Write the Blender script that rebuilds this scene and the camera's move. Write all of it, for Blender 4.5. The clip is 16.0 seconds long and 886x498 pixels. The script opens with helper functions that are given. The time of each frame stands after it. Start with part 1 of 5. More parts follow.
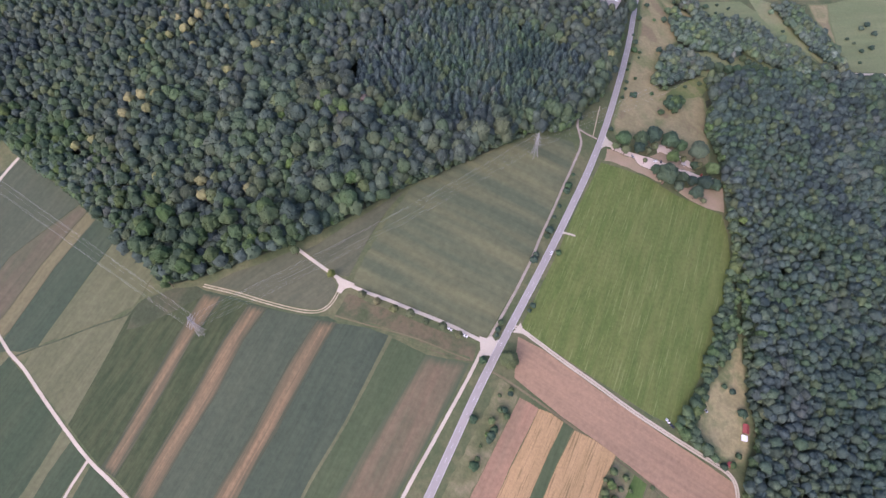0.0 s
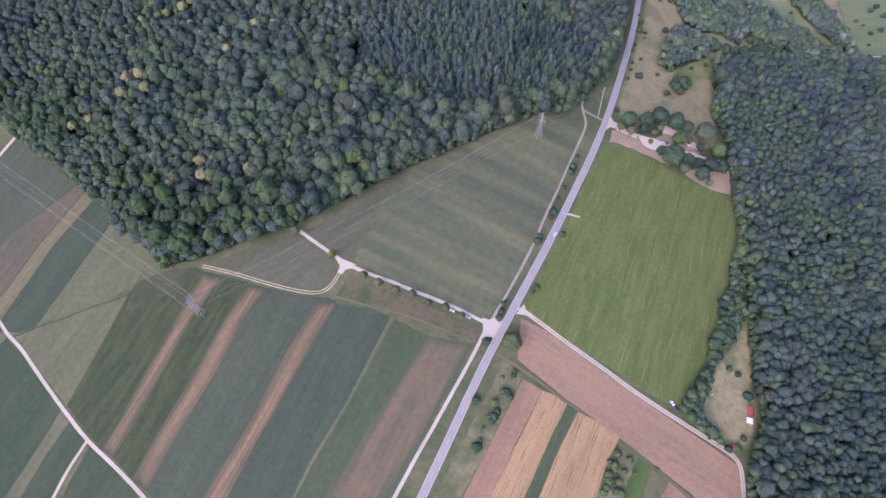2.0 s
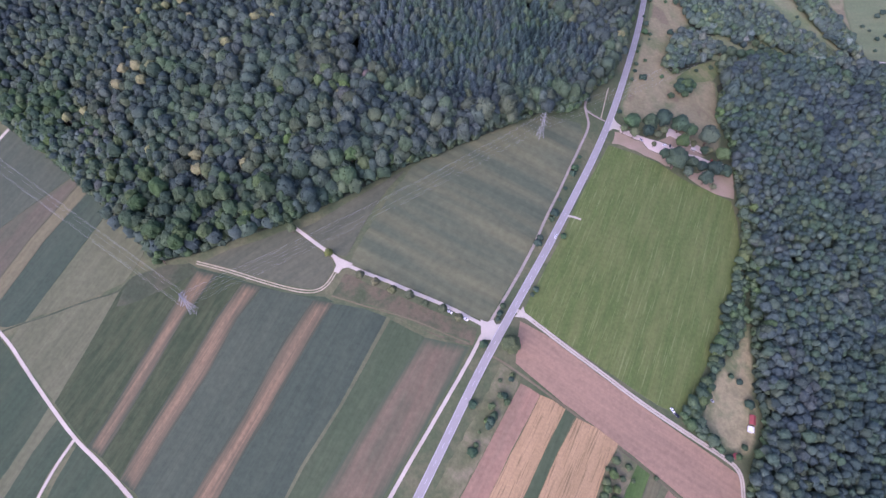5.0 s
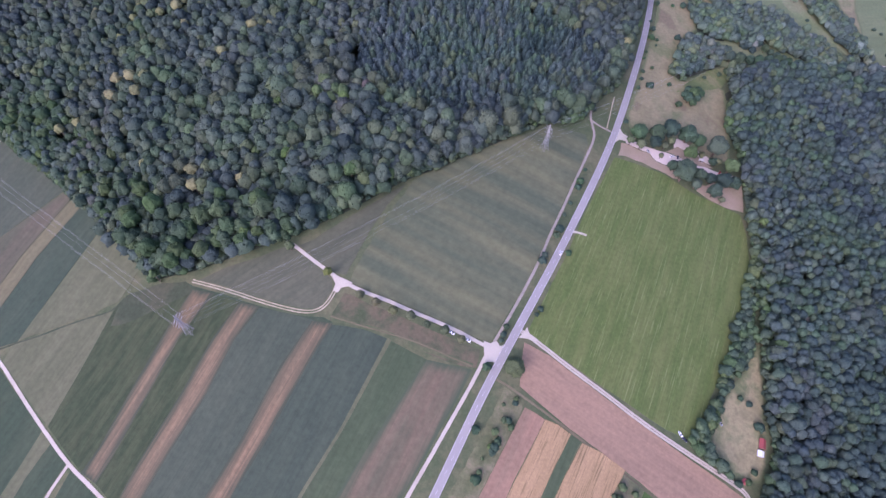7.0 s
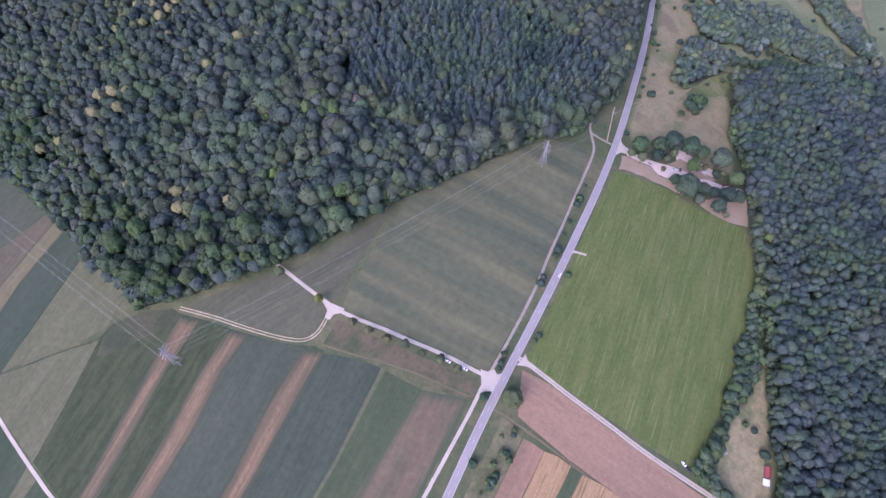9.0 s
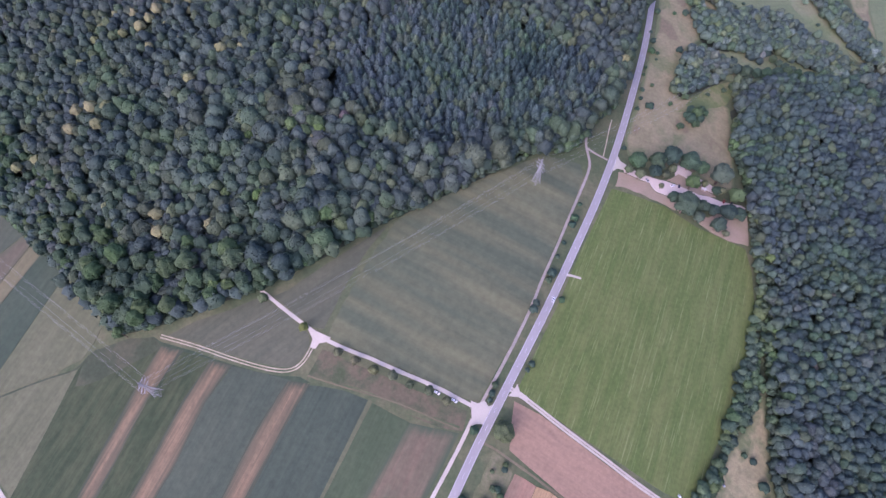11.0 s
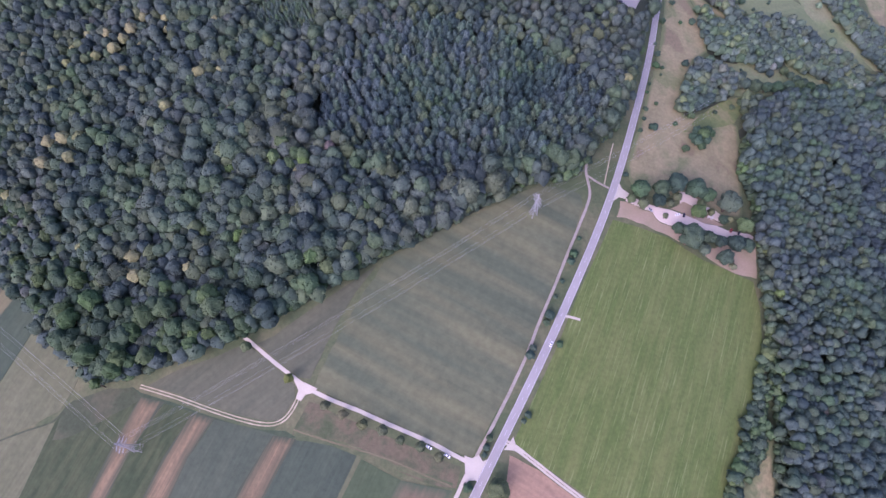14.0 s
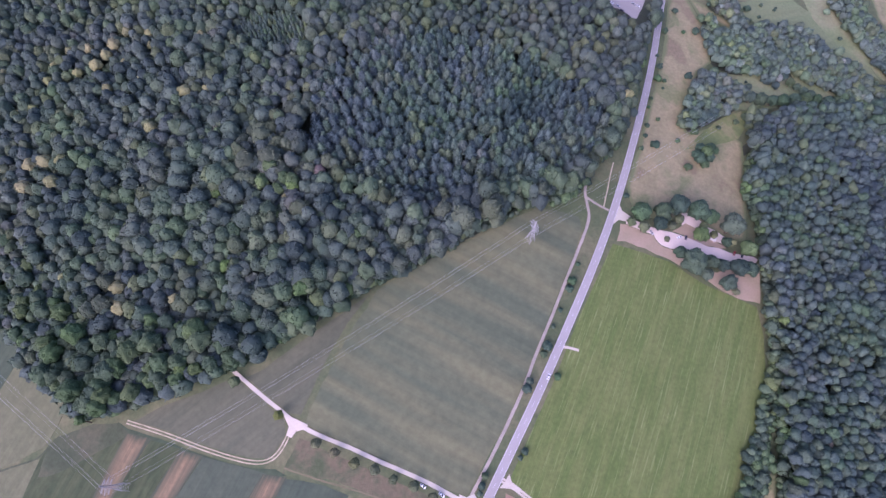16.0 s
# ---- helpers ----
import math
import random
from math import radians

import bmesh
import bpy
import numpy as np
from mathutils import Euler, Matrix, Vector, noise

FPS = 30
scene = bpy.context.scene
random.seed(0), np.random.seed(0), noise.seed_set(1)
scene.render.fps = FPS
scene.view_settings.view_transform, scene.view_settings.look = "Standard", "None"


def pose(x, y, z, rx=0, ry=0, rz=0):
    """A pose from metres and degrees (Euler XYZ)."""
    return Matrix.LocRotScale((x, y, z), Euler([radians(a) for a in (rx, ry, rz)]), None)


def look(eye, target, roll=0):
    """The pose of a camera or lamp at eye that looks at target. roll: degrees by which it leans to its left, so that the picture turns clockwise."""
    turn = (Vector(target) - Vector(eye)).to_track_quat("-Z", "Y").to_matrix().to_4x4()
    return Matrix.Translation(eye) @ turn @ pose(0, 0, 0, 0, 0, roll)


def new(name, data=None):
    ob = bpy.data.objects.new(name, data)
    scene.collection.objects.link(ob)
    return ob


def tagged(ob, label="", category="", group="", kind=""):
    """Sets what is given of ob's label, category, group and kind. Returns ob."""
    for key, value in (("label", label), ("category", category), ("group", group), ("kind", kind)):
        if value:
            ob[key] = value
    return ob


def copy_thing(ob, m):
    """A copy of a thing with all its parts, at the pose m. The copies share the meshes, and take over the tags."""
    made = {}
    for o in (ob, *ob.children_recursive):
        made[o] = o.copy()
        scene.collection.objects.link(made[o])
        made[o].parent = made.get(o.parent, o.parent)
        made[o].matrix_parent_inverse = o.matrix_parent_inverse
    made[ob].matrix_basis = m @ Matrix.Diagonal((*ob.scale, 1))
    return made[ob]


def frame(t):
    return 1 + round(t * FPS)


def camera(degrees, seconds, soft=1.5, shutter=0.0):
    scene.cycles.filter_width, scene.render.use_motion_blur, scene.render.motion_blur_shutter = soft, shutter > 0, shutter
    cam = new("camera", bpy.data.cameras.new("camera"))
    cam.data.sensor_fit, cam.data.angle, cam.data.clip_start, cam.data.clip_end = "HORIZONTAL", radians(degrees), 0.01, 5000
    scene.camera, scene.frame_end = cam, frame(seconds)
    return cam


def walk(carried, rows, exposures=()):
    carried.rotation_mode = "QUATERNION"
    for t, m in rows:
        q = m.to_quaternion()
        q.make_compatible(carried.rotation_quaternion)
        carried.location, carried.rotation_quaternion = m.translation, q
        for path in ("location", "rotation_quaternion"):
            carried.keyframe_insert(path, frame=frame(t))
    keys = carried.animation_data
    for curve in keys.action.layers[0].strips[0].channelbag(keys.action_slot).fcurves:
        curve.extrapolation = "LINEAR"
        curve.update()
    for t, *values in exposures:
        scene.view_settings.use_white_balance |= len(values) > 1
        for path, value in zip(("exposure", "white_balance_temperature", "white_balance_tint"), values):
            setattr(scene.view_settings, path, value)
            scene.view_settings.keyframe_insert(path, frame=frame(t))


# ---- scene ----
cam = camera(80.426, 16.0, soft=1.5)
# seconds, eye, a point looked at, roll
PATH = [
    (0, (0.87, 4.28, 390.84), (-0.34, 57.53, 306.21), 1.02),
    (0.1, (-0.51, 3.41, 389.26), (-1.85, 54.62, 303.38), 0.67),
    (0.2, (-1.37, 2.87, 388.27), (-2.39, 54.27, 302.50), 0.67),
    (0.3, (-1.95, 2.51, 387.60), (-3.13, 54.02, 301.90), 0.67),
    (0.4, (-2.37, 2.25, 387.12), (-3.31, 53.86, 301.48), 0.67),
    (0.5, (-2.57, 2.12, 386.89), (-4.05, 53.75, 301.26), 0.67),
    (1, (-1.64, 1.38, 384.99), (-3.10, 53.17, 299.46), 0.70),
    (1.5, (-0.60, 0.75, 383.00), (-1.66, 52.57, 297.48), 1.23),
    (2, (-0.52, 0.07, 381.03), (-1.75, 51.90, 295.52), 1.11),
    (2.5, (-0.54, -0.55, 379.34), (-1.92, 51.34, 293.87), 0.89),
    (3, (0.19, -0.93, 377.80), (-0.91, 51.04, 292.36), 1.28),
    (3.5, (0.92, -1.15, 376.44), (-0.13, 50.90, 291.05), 1.37),
    (6, (-1.82, 12.87, 373.98), (-2.87, 64.66, 288.44), 2.65),
    (6.5, (-2.45, 19.36, 374.57), (-3.72, 70.60, 288.71), 2.16),
    (7, (-2.40, 26.30, 374.97), (-3.53, 77.13, 288.86), 2.12),
    (7.5, (-2.08, 33.58, 375.39), (-3.21, 83.91, 288.99), 1.91),
    (8, (-1.40, 41.16, 375.81), (-2.41, 91.02, 289.14), 1.88),
    (8.5, (-0.75, 48.84, 376.32), (-1.90, 98.22, 289.37), 1.55),
    (9, (0.25, 56.87, 376.64), (-0.84, 105.82, 289.45), 1.54),
    (11.5, (8.77, 95.57, 377.47), (7.66, 142.32, 289.08), 1.21),
    (12, (10.19, 103.86, 377.75), (8.91, 150.12, 289.10), 0.92),
    (12.5, (11.50, 112.20, 378.06), (10.31, 157.85, 289.09), 0.92),
    (13, (12.20, 120.79, 378.58), (10.87, 165.88, 289.34), 0.65),
    (13.5, (12.53, 129.38, 379.15), (11.10, 173.84, 289.59), 0.32),
    (14, (13.02, 137.85, 379.50), (11.67, 181.75, 289.66), 0.39),
    (14.5, (13.50, 146.06, 379.93), (12.14, 189.46, 289.85), 0.22),
    (15, (14.19, 154.22, 380.11), (12.86, 197.11, 289.79), 0.22),
    (15.5, (15.15, 162.29, 380.67), (13.84, 204.61, 290.07), 0.23),
    (16, (16.44, 170.50, 381.27), (15.09, 212.29, 290.43), 0.09),
]
walk(cam, [(t, look(eye, target, roll)) for t, eye, target, roll in PATH], [(0.0, 1.18, 5830, 33), (1.0, 1.18, 5640, 36), (2.0, 1.18, 5480, 39), (3.5, 1.18, 5330, 42), (9.0, 1.18, 5280, 45), (12.5, 1.23, 5340, 47), (16.0, 1.36, 5380, 49)])

# ---- light: a bright overcast evening ----
world = bpy.data.worlds.new("sky")
scene.world = world
world.use_nodes = True
wn = world.node_tree.nodes
sky = wn.new("ShaderNodeTexSky")
sky.sky_type = "NISHITA"
sky.sun_disc = False
sky.sun_elevation = radians(38)
sky.sun_rotation = radians(215)
sky.air_density, sky.dust_density, sky.ozone_density = 1.0, 4.0, 1.0
world.node_tree.links.new(sky.outputs["Color"], wn["Background"].inputs["Color"])
wn["Background"].inputs["Strength"].default_value = 0.14
sun = new("sun", bpy.data.lights.new("sun", "SUN"))
sun.data.energy, sun.data.angle, sun.data.color = 0.55, radians(75), (1.0, 0.95, 0.88)
sun.matrix_basis = Matrix.Translation((0, 0, 900)) @ Euler((radians(52), 0, radians(-35))).to_matrix().to_4x4()

# ---- relief of the land ----
# heights of a smooth hill at the knots of a coarse net, in metres
HEIGHTS = [
    -125.5, -108.7, -92.3, -78.0, -68.4, -66.7, -73.8, -88.0, -106.6, -127.6, -149.6,
    -105.4, -88.9, -72.1, -55.7, -43.0, -41.4, -53.3, -72.7, -94.9, -118.1, -141.5,
    -84.5, -68.9, -52.4, -34.0, -15.9, -14.1, -32.8, -58.4, -83.9, -108.9, -133.7,
    -61.9, -47.5, -32.1, -12.6, 10.4, 11.9, -13.1, -44.8, -73.1, -99.7, -125.6,
    -36.8, -23.7, -9.4, 8.4, 26.2, 24.8, 0.3, -32.3, -62.3, -90.0, -116.9,
    -9.9, 1.4, 13.4, 25.9, 34.4, 29.0, 7.6, -21.8, -51.3, -79.5, -107.1,
    17.4, 26.1, 34.4, 40.9, 42.1, 33.4, 14.1, -12.0, -40.3, -68.5, -96.5,
    44.1, 49.6, 53.9, 55.2, 51.2, 40.0, 21.4, -2.7, -29.7, -57.6, -85.6,
    69.9, 72.3, 72.7, 69.5, 61.5, 48.0, 29.4, 6.4, -19.4, -46.8, -74.6,
]
WEST, SOUTH, MESH, ACROSS, ALONG = -600.0, -120.0, 160.0, 11, 9


def knots(t):
    return ((1 - t) ** 3 / 6, (3 * t**3 - 6 * t * t + 4) / 6, (-3 * t**3 + 3 * t * t + 3 * t + 1) / 6, t**3 / 6)


def relief(x, y):
    """The height of the land: a cubic spline through the net."""
    u = min(max((x - WEST) / MESH, 0.0), ACROSS - 3.001)
    v = min(max((y - SOUTH) / MESH, 0.0), ALONG - 3.001)
    i, j = int(u), int(v)
    us, vs = knots(u - i), knots(v - j)
    return sum(vs[b] * sum(us[a] * HEIGHTS[(j + b) * ACROSS + i + a] for a in range(4)) for b in range(4))


# ---- materials ----
def material(name, rough=0.9):
    m = bpy.data.materials.new(name)
    m.use_nodes = True
    b = m.node_tree.nodes["Principled BSDF"]
    b.inputs["Roughness"].default_value = rough
    b.inputs["Specular IOR Level"].default_value = 0.2
    return m, m.node_tree.nodes, m.node_tree.links, b


def ramp(nodes, links, fac, stops):
    r = nodes.new("ShaderNodeValToRGB")
    while len(r.color_ramp.elements) < len(stops):
        r.color_ramp.elements.new(0.5)
    for e, (p, c) in zip(r.color_ramp.elements, stops):
        e.position, e.color = p, (*c, 1)
    links.new(fac, r.inputs["Fac"])
    return r.outputs["Color"]


def mapped(nodes, links, turn=0.0, scale=(1, 1, 1)):
    g = nodes.new("ShaderNodeNewGeometry")
    a = nodes.new("ShaderNodeMapping")
    a.inputs["Rotation"].default_value = (0, 0, radians(-turn))
    links.new(g.outputs["Position"], a.inputs["Vector"])
    b = nodes.new("ShaderNodeMapping")
    b.inputs["Scale"].default_value = scale
    links.new(a.outputs["Vector"], b.inputs["Vector"])
    return b.outputs["Vector"]


def noisy(nodes, links, vector, scale, detail=4.0, rough=0.55):
    n = nodes.new("ShaderNodeTexNoise")
    n.inputs["Scale"].default_value = scale
    n.inputs["Detail"].default_value = detail
    n.inputs["Roughness"].default_value = rough
    links.new(vector, n.inputs["Vector"])
    return n.outputs["Fac"]


def blend(nodes, links, fac, a, b, mode="MIX"):
    m = nodes.new("ShaderNodeMix")
    m.data_type, m.blend_type = "RGBA", mode
    ins = [i for i in m.inputs if i.type == "RGBA"]
    if isinstance(fac, float):
        m.inputs["Factor"].default_value = fac
    else:
        links.new(fac, m.inputs["Factor"])
    for socket, v in zip(ins, (a, b)):
        if isinstance(v, tuple):
            socket.default_value = (*v, 1)
        else:
            links.new(v, socket)
    return [o for o in m.outputs if o.type == "RGBA"][0]


def spread(nodes, links, fac, lo, hi):
    m = nodes.new("ShaderNodeMapRange")
    m.inputs["From Min"].default_value, m.inputs["From Max"].default_value = lo, hi
    links.new(fac, m.inputs["Value"])
    return m.outputs["Result"]


def field_material(name, colour, second, rows=0.0, row_scale=0.5, patch=0.02, patch_amount=(0.4, 0.62), streak=None, streak_range=(0.6, 0.75), bump=0.3, across=0.012, stretch=0.02, margin=None, reach=4.0, detail=5.0, narrow=6):
    """Crop or grass: patches of two colours, streaks along the drilling direction, fine mottle and relief."""
    m, nodes, links, b = material(name)
    flat = mapped(nodes, links)
    along = mapped(nodes, links, rows, (row_scale * stretch, row_scale, 0.05))
    wide = mapped(nodes, links, rows, (across, across * narrow, 0.02))
    patches = spread(nodes, links, noisy(nodes, links, wide, 1.0, detail, 0.6), *patch_amount)
    col = blend(nodes, links, patches, colour, second)
    mottle = noisy(nodes, links, flat, patch * 12, 5.0, 0.65)
    col = blend(nodes, links, 0.55, col, ramp(nodes, links, mottle, [(0.25, (0.35, 0.35, 0.35)), (0.75, (0.66, 0.66, 0.64))]), "OVERLAY")
    lines = noisy(nodes, links, along, 1.0, 3.0, 0.6)
    if streak:
        col = blend(nodes, links, spread(nodes, links, lines, *streak_range), col, streak)
    col = blend(nodes, links, 0.35, col, ramp(nodes, links, lines, [(0.3, (0.38, 0.38, 0.38)), (0.7, (0.62, 0.62, 0.62))]), "OVERLAY")
    if margin:
        # the neighbouring growth creeps in from the edges
        at = nodes.new("ShaderNodeAttribute")
        at.attribute_name = "inner"
        wander = nodes.new("ShaderNodeMath")
        wander.operation = "MULTIPLY_ADD"
        links.new(lines, wander.inputs[0])
        wander.inputs[1].default_value = reach * 1.4
        links.new(at.outputs["Fac"], wander.inputs[2])
        col = blend(nodes, links, spread(nodes, links, wander.outputs[0], reach * 0.72, reach * 1.75), margin, col)
    links.new(col, b.inputs["Base Color"])
    fine = noisy(nodes, links, flat, 1.3, 4.0, 0.7)
    bp = nodes.new("ShaderNodeBump")
    bp.inputs["Strength"].default_value, bp.inputs["Distance"].default_value = bump, 0.6
    links.new(fine, bp.inputs["Height"])
    links.new(bp.outputs["Normal"], b.inputs["Normal"])
    return m


def wild_material(name, colours, scale=0.02, margin=None, reach=5.0):
    """Rough grass: irregular patches of several colours with tufts, greener at the margin."""
    m, nodes, links, b = material(name)
    flat = mapped(nodes, links)
    warp = nodes.new("ShaderNodeTexNoise")
    warp.inputs["Scale"].default_value = scale * 2
    links.new(flat, warp.inputs["Vector"])
    bent = nodes.new("ShaderNodeVectorMath")
    bent.operation = "MULTIPLY_ADD"
    links.new(warp.outputs["Color"], bent.inputs[0])
    bent.inputs[1].default_value = (0.5 / scale, 0.5 / scale, 0)
    links.new(flat, bent.inputs[2])
    wide = noisy(nodes, links, bent.outputs[0], scale, 6.0, 0.62)
    n = len(colours) - 1
    col = ramp(nodes, links, wide, [(0.39 + 0.22 * i / n, c) for i, c in enumerate(colours)])
    tufts = noisy(nodes, links, flat, 0.35, 5.0, 0.7)
    col = blend(nodes, links, 0.6, col, ramp(nodes, links, tufts, [(0.3, (0.34, 0.35, 0.34)), (0.7, (0.64, 0.63, 0.62))]), "OVERLAY")
    if margin:
        at = nodes.new("ShaderNodeAttribute")
        at.attribute_name = "inner"
        wander = nodes.new("ShaderNodeMath")
        wander.operation = "MULTIPLY_ADD"
        links.new(wide, wander.inputs[0])
        wander.inputs[1].default_value = -reach * 4.0
        links.new(at.outputs["Fac"], wander.inputs[2])
        col = blend(nodes, links, spread(nodes, links, wander.outputs[0], -reach * 1.6, -reach * 0.4), margin, col)
    links.new(col, b.inputs["Base Color"])
    bp = nodes.new("ShaderNodeBump")
    bp.inputs["Strength"].default_value, bp.inputs["Distance"].default_value = 0.5, 0.7
    links.new(noisy(nodes, links, flat, 0.9, 4.0, 0.7), bp.inputs["Height"])
    links.new(bp.outputs["Normal"], b.inputs["Normal"])
    return m


def paved_material(name, colour, second, rough=0.85, grain=2.5, patch=0.05):
    m, nodes, links, b = material(name, rough)
    flat = mapped(nodes, links)
    col = blend(nodes, links, spread(nodes, links, noisy(nodes, links, flat, patch, 5.0, 0.6), 0.35, 0.65), colour, second)
    col = blend(nodes, links, 0.4, col, ramp(nodes, links, noisy(nodes, links, flat, grain, 4.0, 0.7), [(0.25, (0.35,) * 3), (0.75, (0.65,) * 3)]), "OVERLAY")
    links.new(col, b.inputs["Base Color"])
    bp = nodes.new("ShaderNodeBump")
    bp.inputs["Strength"].default_value, bp.inputs["Distance"].default_value = 0.2, 0.1
    links.new(noisy(nodes, links, flat, grain * 2, 3.0), bp.inputs["Height"])
    links.new(bp.outputs["Normal"], b.inputs["Normal"])
    return m


def leaf_material(name, dark, light, spots=0.5, by_object=False, varied=True):
    """Foliage: every tree has a tone of its own, with lighter and darker clumps."""
    m, nodes, links, b = material(name, 0.75)
    if by_object:
        o = nodes.new("ShaderNodeObjectInfo")
        tone = o.outputs["Random"]
    else:
        o = nodes.new("ShaderNodeAttribute")
        o.attribute_name = "tone"
        tone = o.outputs["Fac"]
    flat = mapped(nodes, links)
    mid = tuple((a + b) / 2 for a, b in zip(dark, light))
    warm = (light[0] * 1.16, light[1], light[2] * 0.95)
    green = (light[0] * 0.97, light[1] * 1.08, light[2] * 0.7)
    olive = (light[0] * 1.14, light[1] * 1.05, light[2] * 0.62)
    dull = (light[0] * 1.05, light[1], light[2] * 0.98)
    col = ramp(nodes, links, tone, [(0.0, dark), (0.22, mid), (0.34, green), (0.46, mid), (0.56, olive), (0.68, light), (0.8, mid), (0.9, dull), (1.0, warm)] if varied else [(0.0, dark), (1.0, light)])
    stand = spread(nodes, links, noisy(nodes, links, flat, 0.011, 3.0, 0.6), 0.42, 0.62)
    col = blend(nodes, links, stand, col, blend(nodes, links, 1.0, col, (0.95, 1.06, 0.88), "MULTIPLY"))
    clump = noisy(nodes, links, flat, spots, 4.0, 0.7)
    col = blend(nodes, links, 0.5, col, ramp(nodes, links, clump, [(0.3, (0.36, 0.37, 0.38)), (0.72, (0.66, 0.66, 0.63))]), "OVERLAY")
    speck = noisy(nodes, links, flat, spots * 2.6, 3.0, 0.75)
    col = blend(nodes, links, 0.55, col, ramp(nodes, links, speck, [(0.32, (0.3, 0.31, 0.33)), (0.7, (0.72, 0.72, 0.68))]), "OVERLAY")
    # every spray of leaves has a shade of its own
    island = nodes.new("ShaderNodeNewGeometry").outputs["Random Per Island"]
    col = blend(nodes, links, 1.0, col, ramp(nodes, links, island, [(0.0, (0.72, 0.73, 0.76)), (0.5, (1.0, 1.0, 1.0)), (1.0, (1.32, 1.3, 1.22))]), "MULTIPLY")
    links.new(col, b.inputs["Base Color"])
    bp = nodes.new("ShaderNodeBump")
    bp.inputs["Strength"].default_value, bp.inputs["Distance"].default_value = 0.7, 1.0
    links.new(noisy(nodes, links, flat, 0.9, 5.0, 0.75), bp.inputs["Height"])
    links.new(bp.outputs["Normal"], b.inputs["Normal"])
    return m


def plain_material(name, colour, rough=0.5, metal=0.0, mottle=0.25, grain=3.0):
    m, nodes, links, b = material(name, rough)
    flat = mapped(nodes, links)
    col = blend(nodes, links, mottle, colour, ramp(nodes, links, noisy(nodes, links, flat, grain, 4.0), [(0.3, (0.35,) * 3), (0.7, (0.65,) * 3)]), "OVERLAY")
    links.new(col, b.inputs["Base Color"])
    b.inputs["Metallic"].default_value = metal
    return m


ROWS_W = 67.0
TRACK_GRASS = field_material("worn_track_grass", (0.159, 0.135, 0.08), (0.106, 0.1, 0.055), -33, 0.3, 0.05)
GRASS = wild_material("verge_grass", [(0.07, 0.092, 0.042), (0.09, 0.105, 0.05), (0.125, 0.125, 0.065)], 0.03)
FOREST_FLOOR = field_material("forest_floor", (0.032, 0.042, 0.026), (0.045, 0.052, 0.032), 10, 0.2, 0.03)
MEADOW = field_material("mown_meadow", (0.083, 0.118, 0.03036), (0.114, 0.137, 0.04232), 67.5, 1.0, 0.03, patch_amount=(0.36, 0.66), streak=(0.215, 0.235, 0.1058), streak_range=(0.6, 0.8), across=0.02, stretch=0.03)
DRY = wild_material("dry_grass", [(0.15, 0.16, 0.074), (0.2, 0.186, 0.096), (0.235, 0.205, 0.11), (0.205, 0.186, 0.097), (0.175, 0.145, 0.084)], 0.022, (0.12, 0.14, 0.062), 2.5)
CORNER = wild_material("weedy_corner", [(0.05, 0.064, 0.034), (0.062, 0.073, 0.04), (0.078, 0.082, 0.047)], 0.05)
GLADE = wild_material("pale_glade_grass", [(0.14, 0.175, 0.078), (0.165, 0.195, 0.092), (0.2, 0.205, 0.108)], 0.03)
YARD = wild_material("trodden_yard_grass", [(0.14, 0.158, 0.072), (0.205, 0.198, 0.1), (0.28, 0.245, 0.13), (0.225, 0.2, 0.105)], 0.04, (0.1, 0.12, 0.055), 2.5)
CROP_TRI = field_material("young_maize", (0.07857, 0.09494, 0.05472), (0.128, 0.1313, 0.06816), -25, 0.25, 0.015, patch_amount=(0.35, 0.66), across=0.006, detail=1.5, narrow=11)
NW_CROP = field_material("blue_green_crop", (0.062, 0.077, 0.04784), (0.074, 0.086, 0.05336), ROWS_W, 0.3, 0.02)
CROP_EDGE = field_material("grey_green_crop", (0.079, 0.087, 0.05336), (0.095, 0.1, 0.06072), 40, 0.3, 0.02)
BEET = field_material("dark_beet_leaves", (0.049, 0.067, 0.04324), (0.059, 0.078, 0.04876), ROWS_W, 0.5, 0.02)
BEET_GREEN = field_material("green_beet_leaves", (0.056, 0.079, 0.03864), (0.067, 0.088, 0.04416), ROWS_W, 0.5, 0.02)
BEET_PALE = field_material("pale_beet_leaves", (0.056, 0.073, 0.046), (0.067, 0.083, 0.05152), ROWS_W, 0.5, 0.02)
WEST_CROP = field_material("deep_green_crop", (0.0424, 0.064, 0.03496), (0.053, 0.073, 0.03956), ROWS_W, 0.5, 0.02)
GREEN_STRIPE = field_material("ribbed_green_crop", (0.039, 0.056, 0.02576), (0.06, 0.073, 0.03404), ROWS_W, 0.9, 0.02, across=0.03)
SOIL_STRIPE = field_material("bare_soil_strip", (0.225, 0.152, 0.0837), (0.18, 0.132, 0.0744), ROWS_W, 0.4, 0.02, streak=(0.11, 0.098, 0.05115), streak_range=(0.62, 0.95), across=0.012, margin=(0.0551, 0.066, 0.03906), reach=8.0)
MIXED_STRIPE = field_material("patchy_soil_and_crop", (0.146, 0.112, 0.069), (0.1, 0.095, 0.056), ROWS_W, 0.3, 0.02, patch_amount=(0.4, 0.66), across=0.014, margin=(0.0636, 0.085, 0.046), reach=7.0)
BROWN_CROP = field_material("thin_crop_on_brown_soil", (0.103, 0.092, 0.058), (0.082, 0.085, 0.05), ROWS_W, 0.3, 0.02, margin=(0.0901, 0.09, 0.052), reach=5.0)
PALE_CROP = field_material("pale_green_crop", (0.0975, 0.106, 0.0552), (0.114, 0.12, 0.0644), ROWS_W, 0.3, 0.02)
